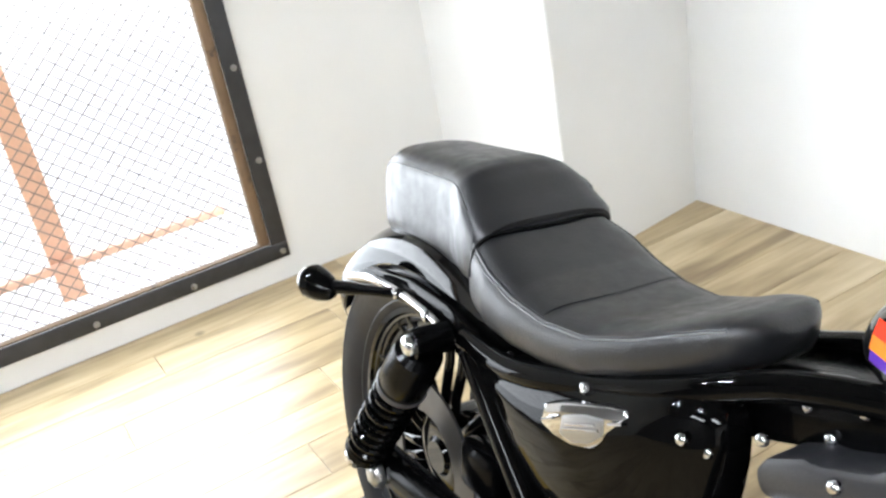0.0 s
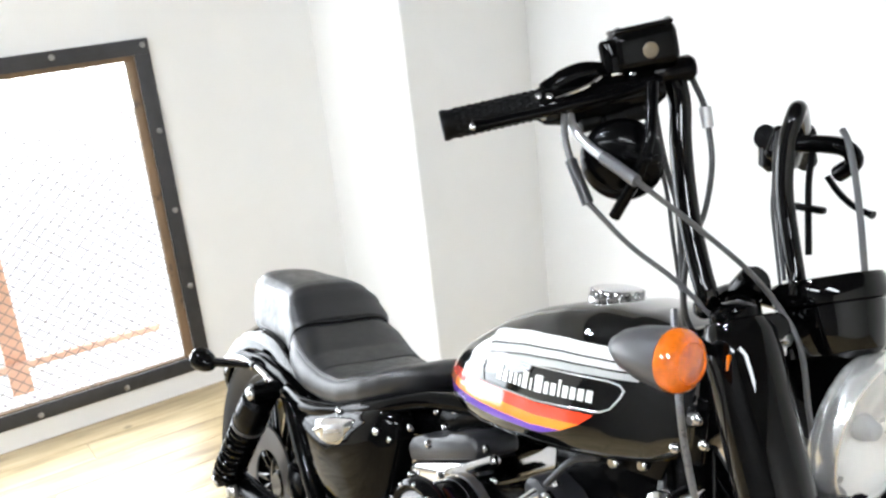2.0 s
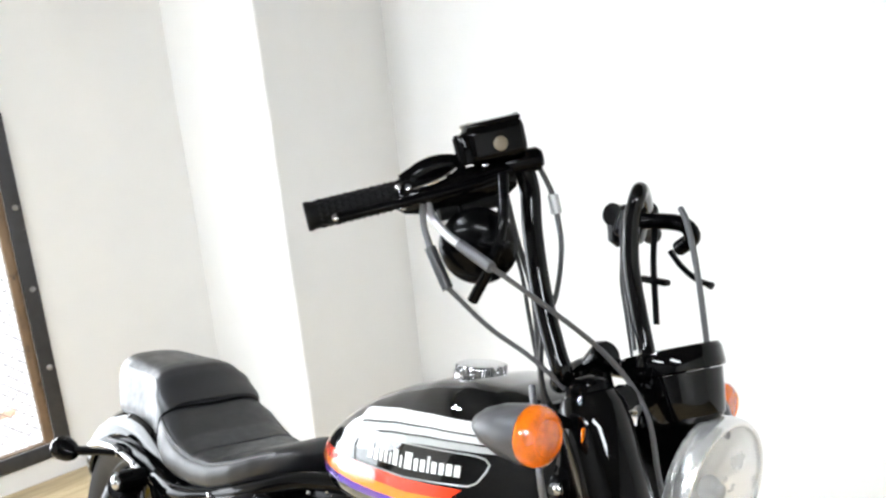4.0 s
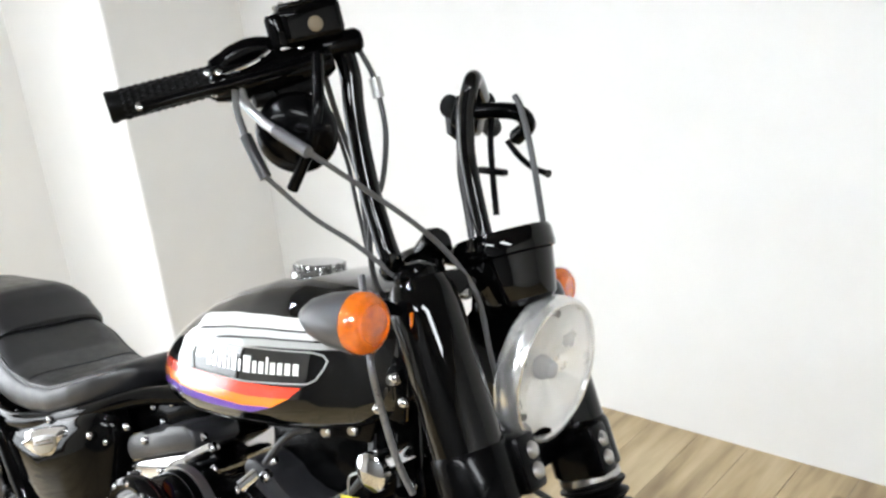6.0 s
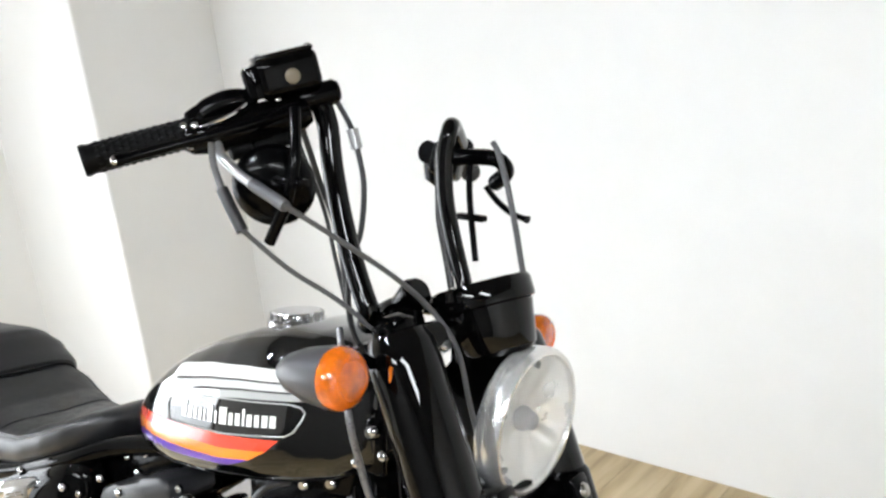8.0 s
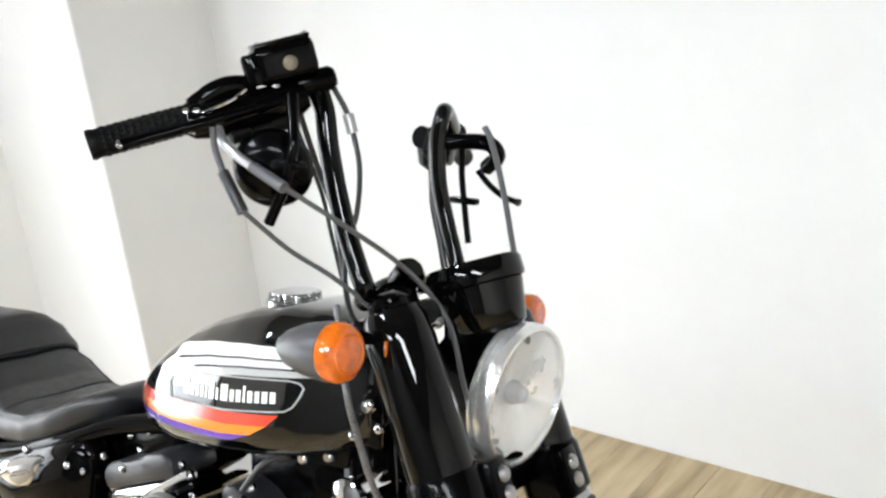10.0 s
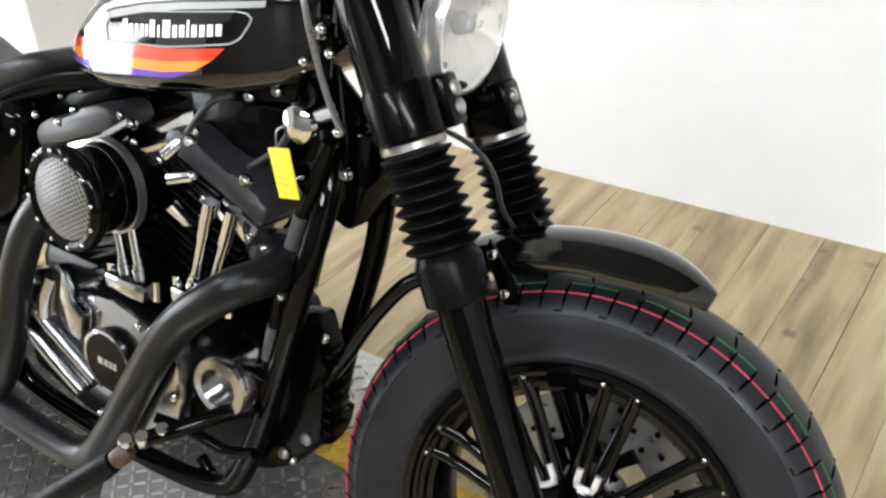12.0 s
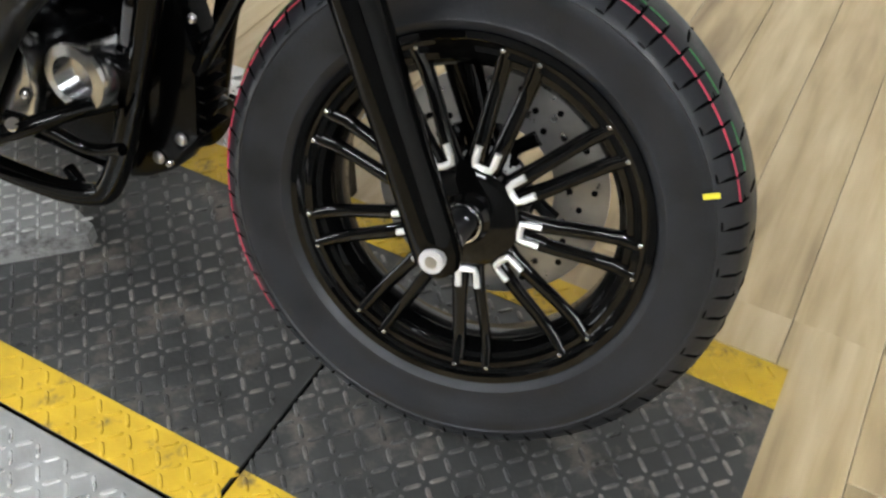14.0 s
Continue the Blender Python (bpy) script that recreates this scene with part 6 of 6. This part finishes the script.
# foot peg and brake pedal
bm = bmesh.new()
tube(bm, [(0.222, -0.250, 0.288), (0.210, -0.258, 0.276), (0.085, -0.300, 0.165), (0.075, -0.303, 0.155)], [0.014, 0.0165, 0.0165, 0.012], 18)
peg = part("foot_peg", bm, SOFT_RUBBER, bike, "black rubber foot peg")
bm = bmesh.new()
tube(bm, [(0.240, -0.236, 0.308), (0.234, -0.241, 0.301), (0.224, -0.248, 0.290)], [0.010, 0.0135, 0.0125], 16)
part("peg_clevis", bm, plain("rusty_steel", (0.05, 0.024, 0.014), 0.5, metal=0.1, vary=0.4), peg, "rust-tinged steel clevis")
bm = bmesh.new()
tube(bm, smooth_line([(0.252, -0.225, 0.322), (0.285, -0.19, 0.335), (0.310, -0.15, 0.345), (0.33, -0.11, 0.345)], 4), 0.011, 12)
part("peg_mount", bm, GLOSS, bike)
bm = bmesh.new()
tube(bm, smooth_line([(0.235, -0.19, 0.330), (0.275, -0.17, 0.318), (0.325, -0.155, 0.300), (0.375, -0.15, 0.315)], 4), 0.0075, 10)
part("brake_pedal", bm, GLOSS, bike)
for p in ((0.252, -0.225, 0.322), (0.268, -0.205, 0.330), (0.236, -0.238, 0.318)):
    part("peg_pivot", lathe(bmesh.new(), [(0.0, 0.012), (0.008, 0.012), (0.011, 0.006), (0.011, -0.006), (0.008, -0.012), (0.0, -0.012)], aim(p, (0.3, -0.4, 0.8)), 14), CHROME, peg, "chrome pivot")

# key switch, tag, coil covers below the tank
bm = bmesh.new()
tube(bm, [(0.392, -0.040, 0.746), (0.396, -0.082, 0.745), (0.397, -0.090, 0.744), (0.397, -0.098, 0.744), (0.3975, -0.103, 0.744)], [0.016, 0.016, 0.0225, 0.0215, 0.013], 28)
key = part("ignition_switch", bm, CHROME, bike, "chrome ignition switch")
bm = bmesh.new()
box(bm, (-0.0005, -0.0165, -0.031), (0.0005, 0.0165, 0.031), 0.0003, Matrix.Translation((0.387, -0.108, 0.686)) @ pose(0, 0, 0, -11, -6, 90) @ pose(0, 0, 0, 0, 0, 0))
tag = tagged(part("key_tag", bm, TAG, None), "yellow paper key tag hanging from the ignition switch", "tag")
tag.matrix_basis = pose(0, 0, 0, -LEAN, 0, 0)
for k in range(4):
    bm = bmesh.new()
    box(bm, (0.376, -0.1092, 0.673 + 0.007 * k), (0.396 - 0.004 * (k % 2), -0.1087, 0.6745 + 0.007 * k))
    part("tag_line", bm, plain("faint_print", (0.45, 0.38, 0.02), 0.6), tag, smooth=False)
bm = bmesh.new()
tube(bm, smooth_line([(0.387, -0.096, 0.742), (0.374, -0.106, 0.735), (0.376, -0.109, 0.715)], 4), 0.0014, 6)
part("key_ring", bm, STEEL, bike)
bm = bmesh.new()
box(bm, (0.355, -0.060, 0.790), (0.410, -0.052, 0.865), 0.004, Matrix.Translation((0, 0, 0)))
prism(bm, [(0.22, 0.735), (0.36, 0.755), (0.375, 0.80), (0.30, 0.79), (0.21, 0.765)], -0.062, -0.056, 0.002)
part("coil_cover", bm, SATIN, bike)
bm = bmesh.new()
box(bm, (0.16, -0.045, 0.66), (0.34, 0.045, 0.74), 0.012)
part("coil_box", bm, SATIN, bike)
bm = bmesh.new()
tube(bm, [(-0.06, 0, 0.70), (0.10, 0, 0.745), (0.32, 0, 0.82)], 0.028, 18)
part("backbone_tube", bm, SATIN, bike)
for p in ((0.335, -0.060, 0.765), (0.29, -0.06, 0.75), (0.42, -0.06, 0.72), (0.445, -0.065, 0.69), (0.405, -0.07, 0.845), (0.232, -0.105, 0.690), (0.33, -0.11, 0.665)):
    bm = bmesh.new()
    bolt(bm, p, (0.1, -1, 0), 0.0085, 0.010)
    part("bolt", bm, CHROME, bike)
bolts([(-0.028, -0.110, 0.658), (0.067, -0.080, 0.682), (0.118, -0.100, 0.660), (-0.110, -0.090, 0.648), (-0.155, -0.100, 0.615), (-0.176, -0.100, 0.582), (0.137, -0.100, 0.628), (0.426, -0.090, 0.856),
       (0.402, -0.090, 0.816), (0.430, -0.080, 0.828), (0.452, -0.090, 0.746), (0.380, -0.070, 0.753), (0.323, -0.060, 0.850), (-0.447, -0.100, 0.579), (-0.216, -0.100, 0.646), (-0.189, -0.080, 0.652),
       (-0.214, -0.115, 0.611), (-0.206, -0.115, 0.600), (-0.228, -0.115, 0.597), (-0.171, -0.115, 0.624), (0.349, -0.100, 0.578), (0.377, -0.100, 0.522), (0.360, -0.060, 0.246), (0.404, -0.050, 0.451)],
      (0.1, -1, 0.1), 0.0062, 0.006, CHROME, bike, name="frame_bolt")
cable([(0.18, -0.09, 0.655), (0.21, -0.085, 0.70), (0.24, -0.08, 0.735), (0.27, -0.07, 0.75)], 0.0045)
cable([(0.30, -0.075, 0.665), (0.345, -0.07, 0.70), (0.36, -0.06, 0.74), (0.35, -0.05, 0.77)], 0.0045)
cable([(0.425, -0.05, 0.74), (0.43, -0.05, 0.70), (0.41, -0.05, 0.62), (0.385, -0.05, 0.52)], 0.004, SATIN)
# hose clipped down the frame, with grey sleeves
cable([(0.435, -0.085, 0.730), (0.416, -0.085, 0.678), (0.386, -0.085, 0.606), (0.364, -0.085, 0.523), (0.344, -0.085, 0.434), (0.323, -0.088, 0.339), (0.301, -0.09, 0.255), (0.267, -0.09, 0.191), (0.235, -0.088, 0.168), (0.195, -0.08, 0.185)], 0.0095, SATIN, "breather_hose")
for p, q in (((0.395, -0.086, 0.630), (0.380, -0.086, 0.585)), ((0.351, -0.086, 0.465), (0.340, -0.087, 0.415)), ((0.335, -0.088, 0.395), (0.327, -0.088, 0.357))):
    cable([p, q], 0.0105, GREY, "hose_sleeve")
